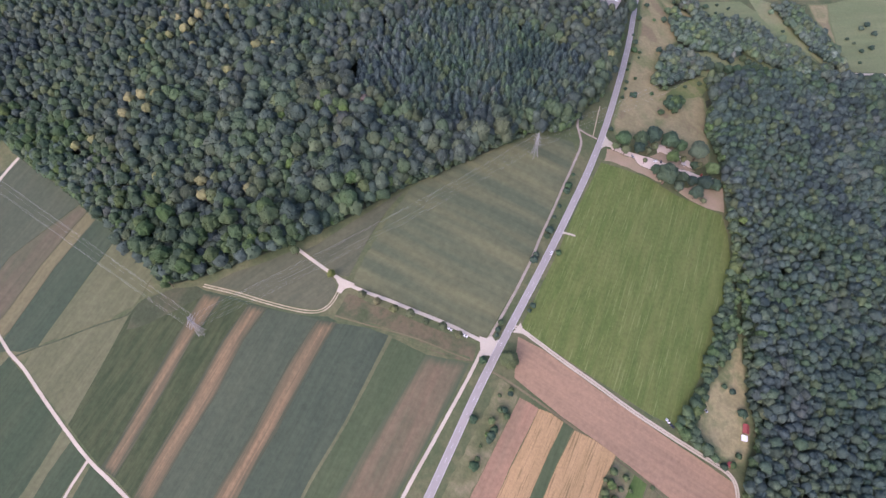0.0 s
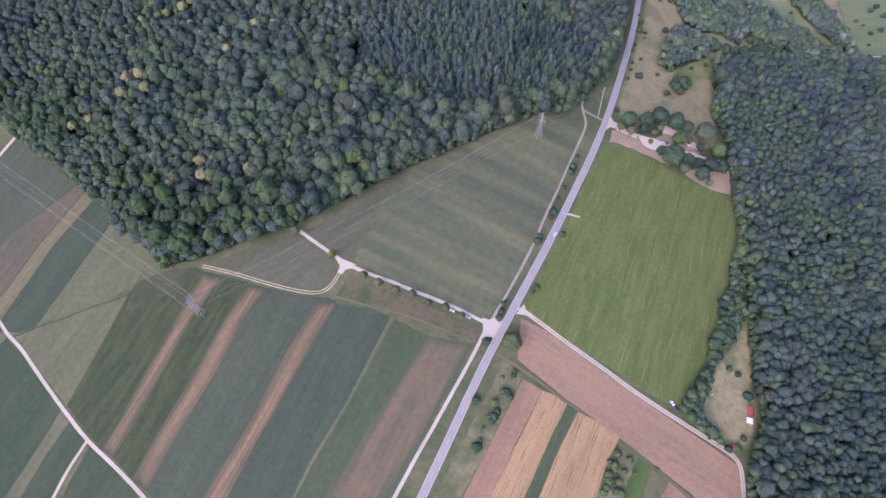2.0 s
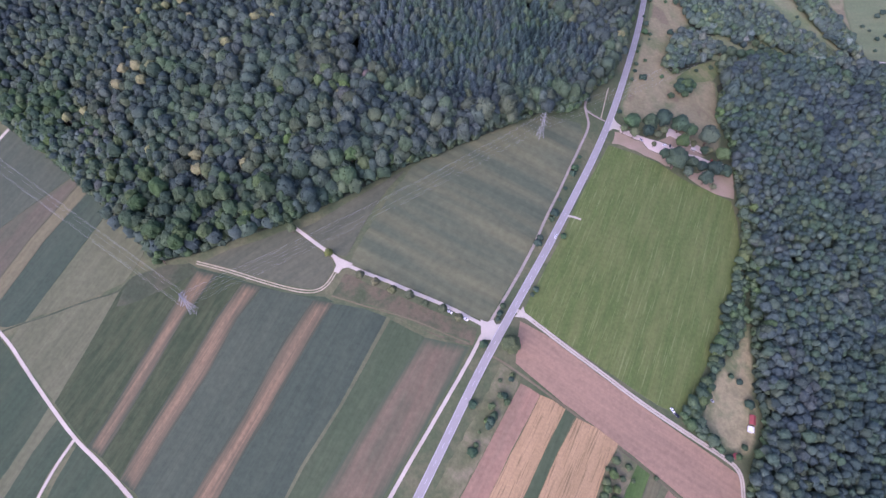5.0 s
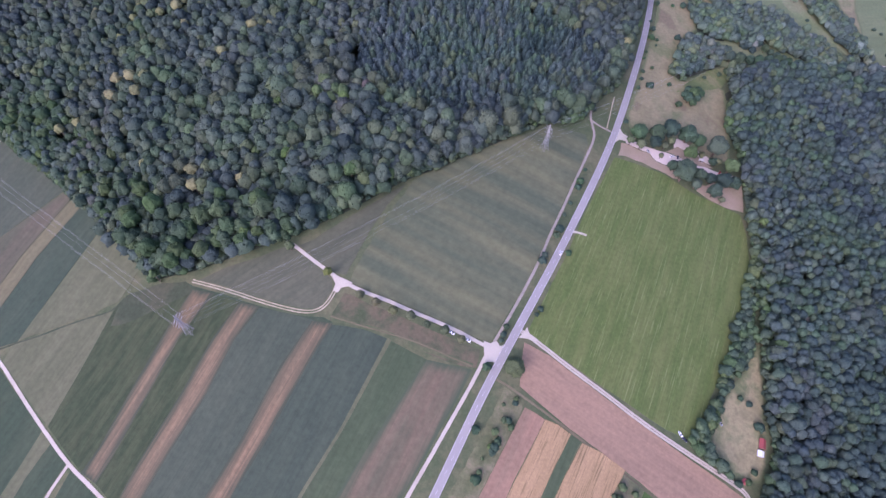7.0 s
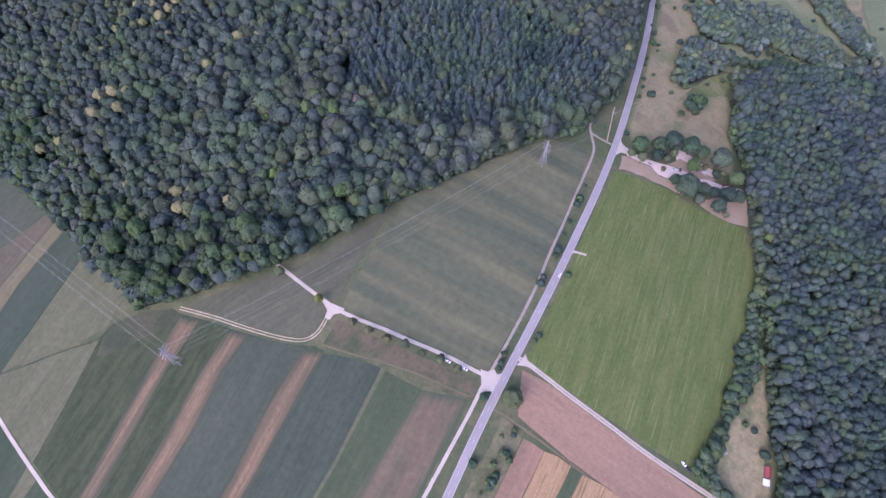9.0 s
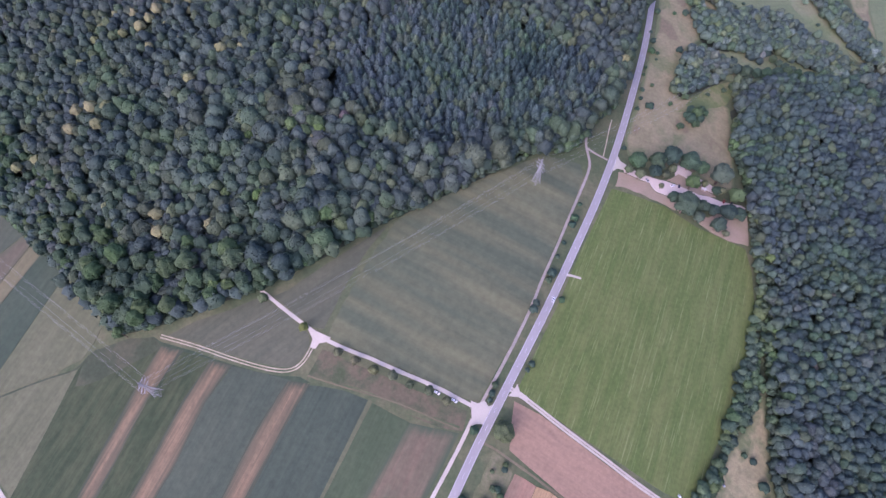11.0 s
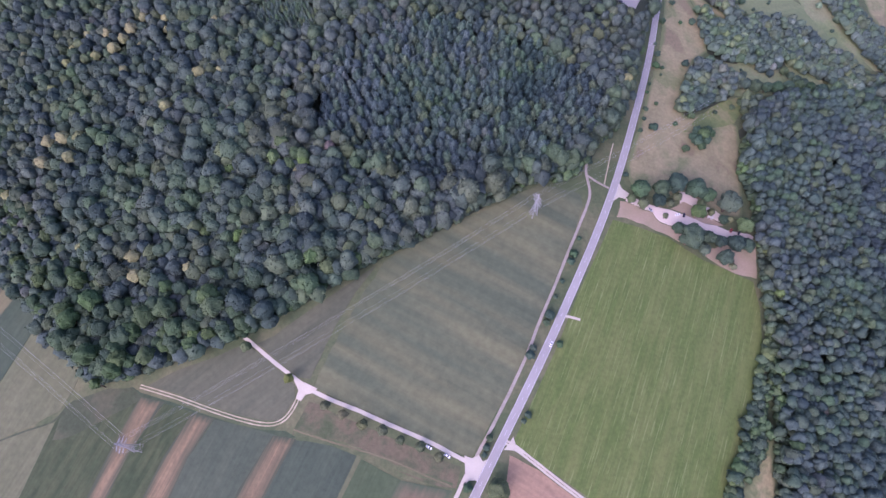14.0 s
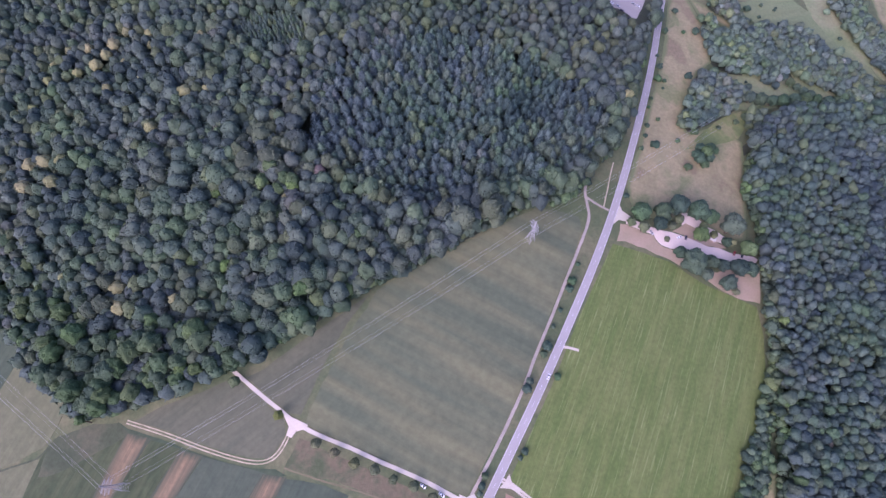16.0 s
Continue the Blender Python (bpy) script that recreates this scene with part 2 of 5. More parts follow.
LIME_GRASS = wild_material("yellow_green_grass", [(0.1, 0.13, 0.048), (0.125, 0.15, 0.055), (0.18, 0.175, 0.08)], 0.05)
DARK_CROP = field_material("dark_green_crop", (0.045, 0.066, 0.03956), (0.055, 0.074, 0.04416), ROWS_W, 0.4, 0.02)
YELLOW_STRIPE = field_material("yellow_grass_strip", (0.142, 0.13, 0.067), (0.11, 0.108, 0.058), ROWS_W, 0.4, 0.02, margin=(0.0848, 0.09, 0.05), reach=1.2)
PLOUGHED = field_material("ploughed_soil", (0.27, 0.18, 0.1132), (0.239, 0.162, 0.103), -29, 0.5, 0.03, bump=0.25)
STUBBLE_SOIL = field_material("pink_bare_soil", (0.265, 0.165, 0.1058), (0.212, 0.145, 0.092), 64.5, 0.6, 0.03)
WHEAT = field_material("ripe_wheat", (0.352, 0.238, 0.12), (0.285, 0.197, 0.096), 64.5, 0.9, 0.05, streak=(0.148, 0.11, 0.055), streak_range=(0.52, 0.68), stretch=0.04)
LEY = wild_material("browned_ley_grass", [(0.062, 0.08, 0.038), (0.09, 0.092, 0.05), (0.118, 0.1, 0.06), (0.08, 0.086, 0.045)], 0.028)
HEDGE_GRASS = wild_material("rough_olive_grass", [(0.094, 0.108, 0.05), (0.128, 0.132, 0.066), (0.185, 0.165, 0.095)], 0.05)
FRESH_CROP = field_material("fresh_green_crop", (0.056, 0.1, 0.026), (0.075, 0.118, 0.034), ROWS_W, 0.5, 0.02)
VALLEY = field_material("pale_valley_meadow", (0.155, 0.175, 0.085), (0.13, 0.16, 0.075), 20, 0.1, 0.03, patch_amount=(0.35, 0.6), across=0.008)
ASPHALT = paved_material("worn_asphalt", (0.265, 0.246, 0.228), (0.295, 0.274, 0.252))
ASPHALT_PALE = paved_material("pale_old_asphalt", (0.44, 0.395, 0.315), (0.37, 0.34, 0.275))
GRAVEL = paved_material("pale_gravel", (0.45, 0.4, 0.315), (0.37, 0.325, 0.255), grain=1.2)
PATHWAY = paved_material("worn_gravel_path", (0.31, 0.268, 0.22), (0.24, 0.212, 0.165), grain=1.0, patch=0.15)
DIRT = paved_material("pale_dirt_track", (0.42, 0.36, 0.26), (0.27, 0.24, 0.15), grain=0.8, patch=0.2)
LOT = paved_material("pinkish_gravel_lot", (0.56, 0.475, 0.4), (0.49, 0.415, 0.345), grain=0.8)
EARTH = paved_material("reddish_bare_earth", (0.3, 0.228, 0.158), (0.24, 0.2, 0.125), grain=0.8)
PAINT = plain_material("worn_white_road_paint", (0.52, 0.51, 0.51), 0.7, 0.0, 0.5, 0.8)
BARK = plain_material("grey_brown_bark", (0.12, 0.09, 0.065), 0.9)
# extra blue in the canopy's colour imitates haze; the edge oaks are greener
LEAF_OAK = leaf_material("oak_foliage", (0.03135, 0.04704, 0.0454), (0.06365, 0.08448, 0.07062))
# distance haze over the east wood and thickets is put in as bluer leaves
LEAF_EAST = leaf_material("hazy_east_foliage", (0.03, 0.046, 0.04784), (0.055, 0.078, 0.07384))
LEAF_THICKET = leaf_material("thicket_foliage", (0.04, 0.062, 0.053), (0.084, 0.112, 0.092))
LEAF_YOUNG = leaf_material("young_conifer_foliage", (0.05612, 0.08296, 0.07808), (0.09028, 0.122, 0.1135))
LEAF_FRINGE = leaf_material("shrub_foliage", (0.031, 0.05, 0.038), (0.072, 0.1, 0.066))
# blue raised here as well, to match the hazy tint of the canopy
LEAF_LOW = leaf_material("understorey_foliage", (0.034, 0.05, 0.04784), (0.06, 0.08, 0.07072))
LEAF_SPRUCE = leaf_material("spruce_foliage", (0.03132, 0.05184, 0.05391), (0.06912, 0.09828, 0.09884))
LEAF_GREY = leaf_material("silvery_willow_foliage", (0.1, 0.135, 0.115), (0.14, 0.175, 0.155))
TREE_OAK = leaf_material("tree_oak_foliage", (0.02755, 0.04753, 0.03201), (0.0532, 0.08051, 0.04462), by_object=True)
TREE_LIME = leaf_material("tree_lime_foliage", (0.054, 0.088, 0.036), (0.08, 0.115, 0.046), by_object=True)
TREE_WALNUT = leaf_material("tree_walnut_foliage", (0.05, 0.072, 0.034), (0.074, 0.1, 0.048), by_object=True)
TREE_ROW = leaf_material("tree_fruit_foliage", (0.07, 0.086, 0.045), (0.098, 0.112, 0.06), by_object=True)
TREE_YELLOW = leaf_material("tree_yellow_foliage", (0.155, 0.155, 0.07), (0.21, 0.195, 0.095), by_object=True, varied=False)
TREE_RED = leaf_material("tree_red_foliage", (0.085, 0.072, 0.062), (0.105, 0.088, 0.078), by_object=True, varied=False)
TREE_GREY = leaf_material("tree_willow_foliage", (0.11, 0.15, 0.125), (0.15, 0.19, 0.165), by_object=True)
TREE_DARK = leaf_material("tree_dark_foliage", (0.026, 0.046, 0.034), (0.044, 0.07, 0.049), by_object=True)
STEEL = plain_material("galvanised_steel", (0.38, 0.38, 0.38), 0.6, 0.4)
WIRE = plain_material("aluminium_wire", (0.42, 0.42, 0.43), 0.5, 0.5)
CAR_WHITE = plain_material("white_car_paint", (0.8, 0.8, 0.82), 0.3, 0.0, 0.05)
CAR_DARK = plain_material("dark_blue_car_paint", (0.03, 0.035, 0.06), 0.3, 0.0, 0.05)
CAR_RED = plain_material("red_car_paint", (0.35, 0.04, 0.04), 0.3, 0.0, 0.05)
CAR_GREY = plain_material("silver_car_paint", (0.4, 0.41, 0.43), 0.3, 0.4, 0.05)
GLASS = plain_material("dark_car_glass", (0.02, 0.025, 0.03), 0.1, 0.0, 0.05)
RUBBER = plain_material("black_rubber", (0.02, 0.02, 0.02), 0.8)
TILE = plain_material("red_roof_tiles", (0.27, 0.07, 0.065), 0.8, 0.0, 0.5, 1.5)
SHEET = plain_material("white_metal_sheet", (0.75, 0.76, 0.8), 0.45, 0.0, 0.15)
PLASTER = plain_material("pale_plaster", (0.5, 0.47, 0.44), 0.9)
WOOD = plain_material("weathered_wood", (0.22, 0.16, 0.11), 0.85, 0.0, 0.5)


# ---- shapes on the land ----
from mathutils import geometry


def mesh_object(name, verts, faces, mat, smooth=False):
    me = bpy.data.meshes.new(name)
    me.from_pydata(verts, [], faces)
    me.materials.append(mat)
    if smooth:
        me.polygons.foreach_set("use_smooth", [True] * len(me.polygons))
    me.update()
    return new(name, me)


def resample(points, step):
    out = []
    for a, b in zip(points, points[1:]):
        n = max(1, int(math.dist(a[:2], b[:2]) / step))
        out += [tuple(p + (q - p) * i / n for p, q in zip(a, b)) for i in range(n)]
    return out + [tuple(points[-1])]


def smoothed(points, step=4.0, ease=4):
    """A Catmull-Rom line through the points, eased so that it runs without kinks."""
    pts = [points[0], *points, points[-1]]
    out = []
    for p0, p1, p2, p3 in zip(pts, pts[1:], pts[2:], pts[3:]):
        n = max(1, int(math.dist(p1[:2], p2[:2]) / step))
        for i in range(n):
            t = i / n
            out.append(tuple(0.5 * (2 * b + (c - a) * t + (2 * a - 5 * b + 4 * c - d) * t * t + (3 * b - a - 3 * c + d) * t**3) for a, b, c, d in zip(p0, p1, p2, p3)))
    out.append(tuple(points[-1]))
    for _ in range(ease):
        out = [out[0]] + [tuple((a + 2 * b + c) / 4 for a, b, c in zip(*t)) for t in zip(out, out[1:], out[2:])] + [out[-1]]
    return out


def inside(x, y, poly):
    hit = False
    for (x0, y0), (x1, y1) in zip(poly, poly[1:] + poly[:1]):
        if (y0 > y) != (y1 > y) and x < (x1 - x0) * (y - y0) / (y1 - y0) + x0:
            hit = not hit
    return hit


def draped(name, outline, mat, lift, grid=9.0, step=5.0, ragged=0.0, drop=0.6, margin=False):
    """A parcel that follows the relief, with sides down into the soil."""
    ring = resample([*outline, outline[0]], step)[:-1]
    if ragged:
        ring = [(x + ragged * noise.noise((x * 0.13, y * 0.13, 3.0)), y + ragged * noise.noise((x * 0.13, y * 0.13, 9.0))) for x, y in ring]
    xs, ys = [p[0] for p in ring], [p[1] for p in ring]
    pts = [Vector(p) for p in ring]
    x = min(xs) + grid / 2
    while x < max(xs):
        y = min(ys) + grid / 2
        while y < max(ys):
            if inside(x, y, ring):
                pts.append(Vector((x, y)))
            y += grid
        x += grid
    n = len(ring)
    v, _, f, _, _, _ = geometry.delaunay_2d_cdt(pts, [], [list(range(n))], 1, 1e-4)
    verts = [(p.x, p.y, relief(p.x, p.y) + lift) for p in v]
    faces = [list(t) for t in f]
    base = len(verts)
    verts += [(px, py, relief(px, py) + lift) for px, py in ring] + [(px, py, relief(px, py) + lift - drop) for px, py in ring]
    faces += [(base + i, base + n + i, base + n + (i + 1) % n, base + (i + 1) % n) for i in range(n)]
    ob = mesh_object(name, verts, faces, mat)
    bm = bmesh.new()
    bm.from_mesh(ob.data)
    for q in bm.faces:
        q.normal_update()
        if abs(q.normal.z) > 0.3 and q.normal.z < 0:
            q.normal_flip()
    bm.to_mesh(ob.data)
    bm.free()
    if margin:
        # how far each point lies inside the parcel, for thinner growth along its margins
        a = np.array(ring)
        b = np.roll(a, -1, 0)
        p = np.array([v.co[:2] for v in ob.data.vertices])
        t = np.clip((((p[:, None] - a) * (b - a)).sum(-1)) / np.maximum(((b - a) ** 2).sum(-1), 1e-6), 0, 1)
        far = np.linalg.norm(p[:, None] - (a + t[..., None] * (b - a)), axis=-1).min(1)
        ob.data.attributes.new("inner", "FLOAT", "POINT").data.foreach_set("value", far.astype(np.float32))
    return ob


def ribbon(name, line, width, mat, lift, drop=0.5, wave=0.0):
    """A road along a line: level across, with sides."""
    left, right = [], []
    for i, p in enumerate(line):
        a, b = line[max(0, i - 1)], line[min(len(line) - 1, i + 1)]
        dx, dy = b[0] - a[0], b[1] - a[1]
        s = math.hypot(dx, dy) or 1.0
        w = (p[2] if len(p) > 2 else width) / 2
        wl = w + wave * noise.noise((p[0] * 0.2, p[1] * 0.2, 1.0))
        wr = w + wave * noise.noise((p[0] * 0.2, p[1] * 0.2, 5.0))
        left.append((p[0] - dy / s * wl, p[1] + dx / s * wl))
        right.append((p[0] + dy / s * wr, p[1] - dx / s * wr))
    verts, faces, n = [], [], len(line)
    for l, r in zip(left, right):
        zl, zr = relief(*l) + lift, relief(*r) + lift
        verts += [(*l, zl - drop), (*l, zl), (*r, zr), (*r, zr - drop)]
    for i in range(n - 1):
        for k in range(3):
            faces.append((4 * i + k, 4 * i + k + 1, 4 * i + k + 5, 4 * i + k + 4)[::-1])
    return mesh_object(name, verts, faces, mat)


def offset_line(line, d):
    out = []
    for i, p in enumerate(line):
        a, b = line[max(0, i - 1)], line[min(len(line) - 1, i + 1)]
        dx, dy = b[0] - a[0], b[1] - a[1]
        s = math.hypot(dx, dy) or 1.0
        out.append((p[0] + dy / s * d, p[1] - dx / s * d))
    return out


def structure(ob, label, category):
    return tagged(ob, label, category, kind="structure")


# one sheet of land out to the horizon
def land():
    far = [-4000, -2500, -1600, -1100, -850, -680]
    xs = far + sorted({*range(-560, 820, 13)}) + [900, 1000, 1400, 2200, 4000]
    ys = [-4000, -2500, -1500, -900, -500, -300] + sorted({*range(-200, 890, 13)}) + [950, 1000, 1400, 2200, 4000]
    verts = [(x, y, relief(x, y)) for y in ys for x in xs]
    nx = len(xs)
    faces = [(j * nx + i, j * nx + i + 1, (j + 1) * nx + i + 1, (j + 1) * nx + i) for j in range(len(ys) - 1) for i in range(nx - 1)]
    return mesh_object("ground", verts, faces, GRASS, True)


structure(land(), "grassy land with verges and rough ground", "ground")

# ---- roads and tracks ----
ROAD = smoothed([(-71.9, -90.6), (-35.7, -9.7)] + [(-12.8, 40.4), (-3.1, 61.3), (7.8, 85.0), (24.4, 123.3), (37.0, 147.9), (49.2, 171.9), (67.9, 207.9), (87.4, 246.0), (105.8, 285.3), (125.7, 327.2), (143.5, 368.9), (155.8, 401.1), (172.7, 450.9), (183.3, 482.8), (193.9, 516.5), (204.0, 552.2), (212.3, 586.9), (221.9, 625.7)] + [(232.3, 667.1), (243.8, 711.1), (256.2, 758.0)], 4.0, 60)
road = structure(ribbon("road", ROAD, 6.2, ASPHALT, 0.42, 0.9), "grey two-lane country road of worn asphalt", "road")


def paint_line(d, width, on=0.0, gap=0.0):
    """Painted lines along the main road; dashes when on is given."""
    line = offset_line(resample(ROAD, 1.5), d)
    if not on:
        return [line]
    out, piece, run = [], [], 0.0
    for a, b in zip(line, line[1:]):
        if run % (on + gap) < on:
            piece = piece or [a]
            piece.append(b)
        elif piece:
            out.append(piece)
            piece = []
        run += math.dist(a, b)
    return out


def stripes_mesh(name, lines, width, lift, label):
    verts, faces = [], []
    for line in lines:
        base, n = len(verts), len(line)
        for p, q in zip(offset_line(line, -width / 2), offset_line(line, width / 2)):
            verts += [(*p, relief(*p) + lift), (*q, relief(*q) + lift)]
        faces += [(base + 2 * i, base + 2 * i + 1, base + 2 * i + 3, base + 2 * i + 2) for i in range(n - 1)]
    ob = mesh_object(name, verts, faces, PAINT)
    ob.parent = road
    return tagged(ob, label)


stripes_mesh("edge_line", paint_line(-2.8, 0.2), 0.2, 0.426, "white painted edge line")
stripes_mesh("edge_line", paint_line(2.8, 0.2), 0.2, 0.426, "white painted edge line")
stripes_mesh("centre_line", paint_line(0.0, 0.16, 4.0, 8.0), 0.16, 0.426, "dashed white centre line")

def track(name, pts, w, mat, lift, label):
    """A narrow way of one width along a smooth line."""
    structure(ribbon(name, smoothed(pts, 3.0), w, mat, lift, 0.6, 0.2), label, "track" if "track" in name else "path")


track("cycle_path", [(34.8, 167.0), (41.7, 179.4), (50.1, 194.9), (60.2, 214.6), (71.3, 238.2), (81.2, 263.1), (93.2, 289.9), (103.9, 315.5), (115.2, 341.7), (123.3, 361.0), (127.6, 374.2), (125.6, 387.9), (124.9, 399.5), (127.0, 405.3), (131.2, 410.1)], 2.2, PATHWAY, 0.34, "pale gravel path beside the road")
track("path_link", [(126.3, 390.7), (132.9, 386.0), (139.0, 383.2), (144.2, 381.0)], 1.8, PATHWAY, 0.32, "pale gravel link from the path to the road")
track("old_road_strip", [(140.2, 384.1), (144.4, 399.2), (149.0, 417.0), (152.2, 426.8)], 1.0, DIRT, 0.31, "narrow strip of old paving in the grass")
track("south_path", [(28.7, 156.3), (21.7, 140.7), (13.6, 125.1), (5.7, 110.2), (-3.8, 92.1), (-13.0, 75.1), (-20.1, 62.0), (-24.5, 53.2), (-28.6, 45.3), (-32.3, 38.2), (-37.8, 26.8), (-57.2, -11.0), (-72.8, -41.5)], 2.6, GRAVEL, 0.33, "pale asphalt path beside the road")
track("side_road", [(41.4, 161.1), (31.6, 163.6), (27.4, 165.3), (21.2, 168.0), (6.6, 174.6), (-10.2, 180.9), (-29.4, 187.6), (-44.5, 193.6), (-62.0, 199.1), (-79.9, 206.2), (-89.2, 211.6), (-98.8, 217.9), (-112.7, 227.1), (-125.3, 236.1), (-134.1, 242.1)], 2.7, ASPHALT_PALE, 0.37, "pale narrow side road lined with small trees")
track("farm_track", [(-413.3, 192.5), (-380.1, 165.7), (-362.2, 149.8), (-345.3, 137.9), (-318.7, 114.9), (-290.9, 91.5), (-263.3, 69.7), (-242.4, 56.4), (-220.6, 42.0), (-206.9, 32.0), (-198.6, 26.0), (-155.4, -5.6), (-103.3, -42.8)], 2.6, GRAVEL, 0.3, "pale concrete farm track between fields")
track("farm_track_branch", [(-263.3, 69.7), (-267.8, 59.6), (-272.4, 47.8), (-277.2, 29.8), (-278.8, 21.7), (-293.3, -42.9)], 2.2, GRAVEL, 0.29, "pale farm track branching off between fields")
track("spur", [(100.0, 267.8), (106.6, 268.1), (112.1, 265.9)], 1.9, GRAVEL, 0.33, "short gravel field entrance off the road")
track("south_field_track", [(35.8, 141.5), (43.2, 138.7), (51.7, 133.7), (70.8, 122.2), (91.6, 109.0), (116.1, 92.9), (140.1, 77.2), (163.6, 61.1), (179.5, 48.6)], 1.6, TRACK_GRASS, 0.24, "narrow grassy earth track between fields")
track("valley_road", [(496.9, 560.1), (513.3, 563.3), (539.6, 569.1), (597.5, 579.7)], 3.2, ASPHALT_PALE, 0.35, "pale road below the far meadow")
track("valley_track", [(512.9, 560.3), (509.0, 543.9), (501.2, 529.8), (490.1, 516.9)], 1.6, DIRT, 0.33, "narrow pale track at the wood's edge")
track("west_track", [(-454.0, 295.3), (-447.0, 313.8), (-443.3, 326.5), (-434.0, 348.4)], 3.4, GRAVEL, 0.33, "pale farm track reaching the forest corner")
track("ditch_track", [(-356.0, 147.4), (-341.6, 153.7), (-321.6, 160.6), (-304.1, 168.1), (-284.1, 175.5), (-266.0, 181.5), (-259.1, 191.8)], 1.3, CORNER, 0.3, "grassy ditch between fields")

# junction aprons and rounded mouths
structure(draped("junction", [(27.4, 168.4), (32.4, 166.8), (37.2, 169.1), (39.8, 165.3), (46.3, 167.7), (39.9, 151.8), (35.0, 153.4), (31.0, 153.1), (28.6, 151.1), (27.9, 161.8)], ASPHALT_PALE, 0.39, 6, 3), "pale asphalt mouth of the side road", "road")
structure(draped("field_mouth", [(53.8, 173.1), (57.2, 176.5), (60.6, 181.7), (62.1, 177.0), (68.8, 172.6), (67.1, 170.1), (61.3, 172.8)], GRAVEL, 0.36, 6, 3), "gravel mouth of the field track", "road")
structure(draped("car_park_mouth", [(143.0, 363.8), (147.2, 369.6), (152.6, 389.6), (155.6, 381.8), (163.1, 376.8), (159.3, 372.4), (152.0, 373.6), (146.1, 368.7)], ASPHALT_PALE, 0.39, 6, 3), "asphalt mouth of the car park drive", "road")
structure(draped("lay_by", [(191.3, 508.3), (196.9, 531.7), (202.7, 555.4), (204.6, 555.8), (197.3, 530.5), (192.5, 509.7)], ASPHALT, 0.4, 6, 3), "asphalt lay-by at the forest edge", "road")

structure(draped("track_mouth", [(-93.9, 213.7), (-85.7, 211.5), (-76.0, 207.6), (-78.7, 204.5), (-83.9, 203.2), (-86.5, 199.0), (-90.3, 200.5), (-89.1, 206.1)], GRAVEL, 0.385, 6, 3), "gravel mouth of the dirt track", "road")

# the two-wheel dirt track: wheel ruts with a grass middle
DIRT_LINE = smoothed([(-86.1, 210.4), (-88.1, 203.0), (-91.1, 194.0), (-95.2, 187.1), (-101.1, 183.4), (-110.8, 183.0), (-128.5, 186.0), (-151.5, 192.0), (-175.3, 199.0), (-205.5, 206.4)], 3.0)
for d in (-1.0, 1.0):
    structure(ribbon("dirt_track", offset_line(DIRT_LINE, d), 0.8, DIRT, 0.3, 0.5, 0.2), "pale wheel rut of a bent dirt track", "track")

EAST_LINE = smoothed([(52.2, 179.6), (58.8, 176.5), (70.0, 169.6), (93.8, 153.3), (119.6, 136.9), (144.8, 120.4), (169.8, 106.0), (194.5, 92.6), (215.0, 81.5), (221.7, 77.0), (223.0, 70.5), (221.0, 62.8), (220.2, 50.9), (220.2, 42.6), (221.5, 10.0), (222.5, -25.1)], 3.0, 6)
structure(ribbon("track_middle", EAST_LINE, 3.6, TRACK_GRASS, 0.24, 0.6, 0.3), "worn grass middle of the field track", "track")
for d in (-0.85, 0.85):
    structure(ribbon("east_track", offset_line(EAST_LINE, d * 1.1), 1.5, GRAVEL, 0.3, 0.5, 0.15), "pale gravel rut of the field track", "track")
structure(ribbon("field_baulk", smoothed([(-89.2, 180.2), (-65.2, 173.9), (-42.7, 168.9), (-18.1, 162.4), (1.8, 155.0), (19.3, 149.1)], 3.0), 1.1, TRACK_GRASS, 0.32, 0.5, 0.4), "thin pale baulk between fields", "path")

# ---- fields ----
def field(name, pts, mat, lift, label):
    """A parcel of land with its crop, laid over the ground."""
    fine = mat in (SOIL_STRIPE, YELLOW_STRIPE, MIXED_STRIPE, BROWN_CROP, DRY, YARD)
    ragged = 1.5 if mat in (DRY, HEDGE_GRASS, YARD, VALLEY, EARTH, GRASS, CORNER, GLADE, LIME_GRASS, LEY) else 0.35
    structure(draped(name, pts, mat, lift, 3.0 if fine else 9.0, ragged=ragged, margin=fine), label, "field")


# the block south of the side road, from the pale field by the forest to the road
field("pale_field", [(-341.5, 153.2), (-304.1, 168.1), (-265.4, 181.0), (-276.4, 137.9), (-288.9, 94.1), (-318.4, 117.5), (-345.2, 140.2)], PALE_CROP, 0.2, "pale green crop between track and ditch")
field("upper_pale_field", [(-297.4, 260.5), (-276.0, 246.9), (-258.3, 235.4), (-254.5, 215.4), (-258.4, 201.2), (-263.4, 189.3), (-282.7, 178.8), (-304.8, 170.0), (-340.0, 156.0), (-326.5, 187.4), (-312.9, 222.0)], PALE_CROP, 0.2, "pale green crop beside the forest")
field("dark_strip", [(-326.1, 275.8), (-297.6, 261.0), (-313.1, 222.5), (-326.8, 187.8), (-338.9, 155.5), (-353.1, 150.9), (-362.7, 151.8), (-378.5, 150.4), (-370.5, 167.7), (-349.7, 227.7)], DARK_CROP, 0.21, "dark green crop strip")
field("yellow_strip", [(-337.6, 285.1), (-325.7, 276.4), (-349.9, 228.2), (-370.7, 168.1), (-375.5, 162.4), (-387.7, 171.2), (-379.4, 188.5), (-364.2, 230.3)], YELLOW_STRIPE, 0.22, "yellowing grass strip between crops")
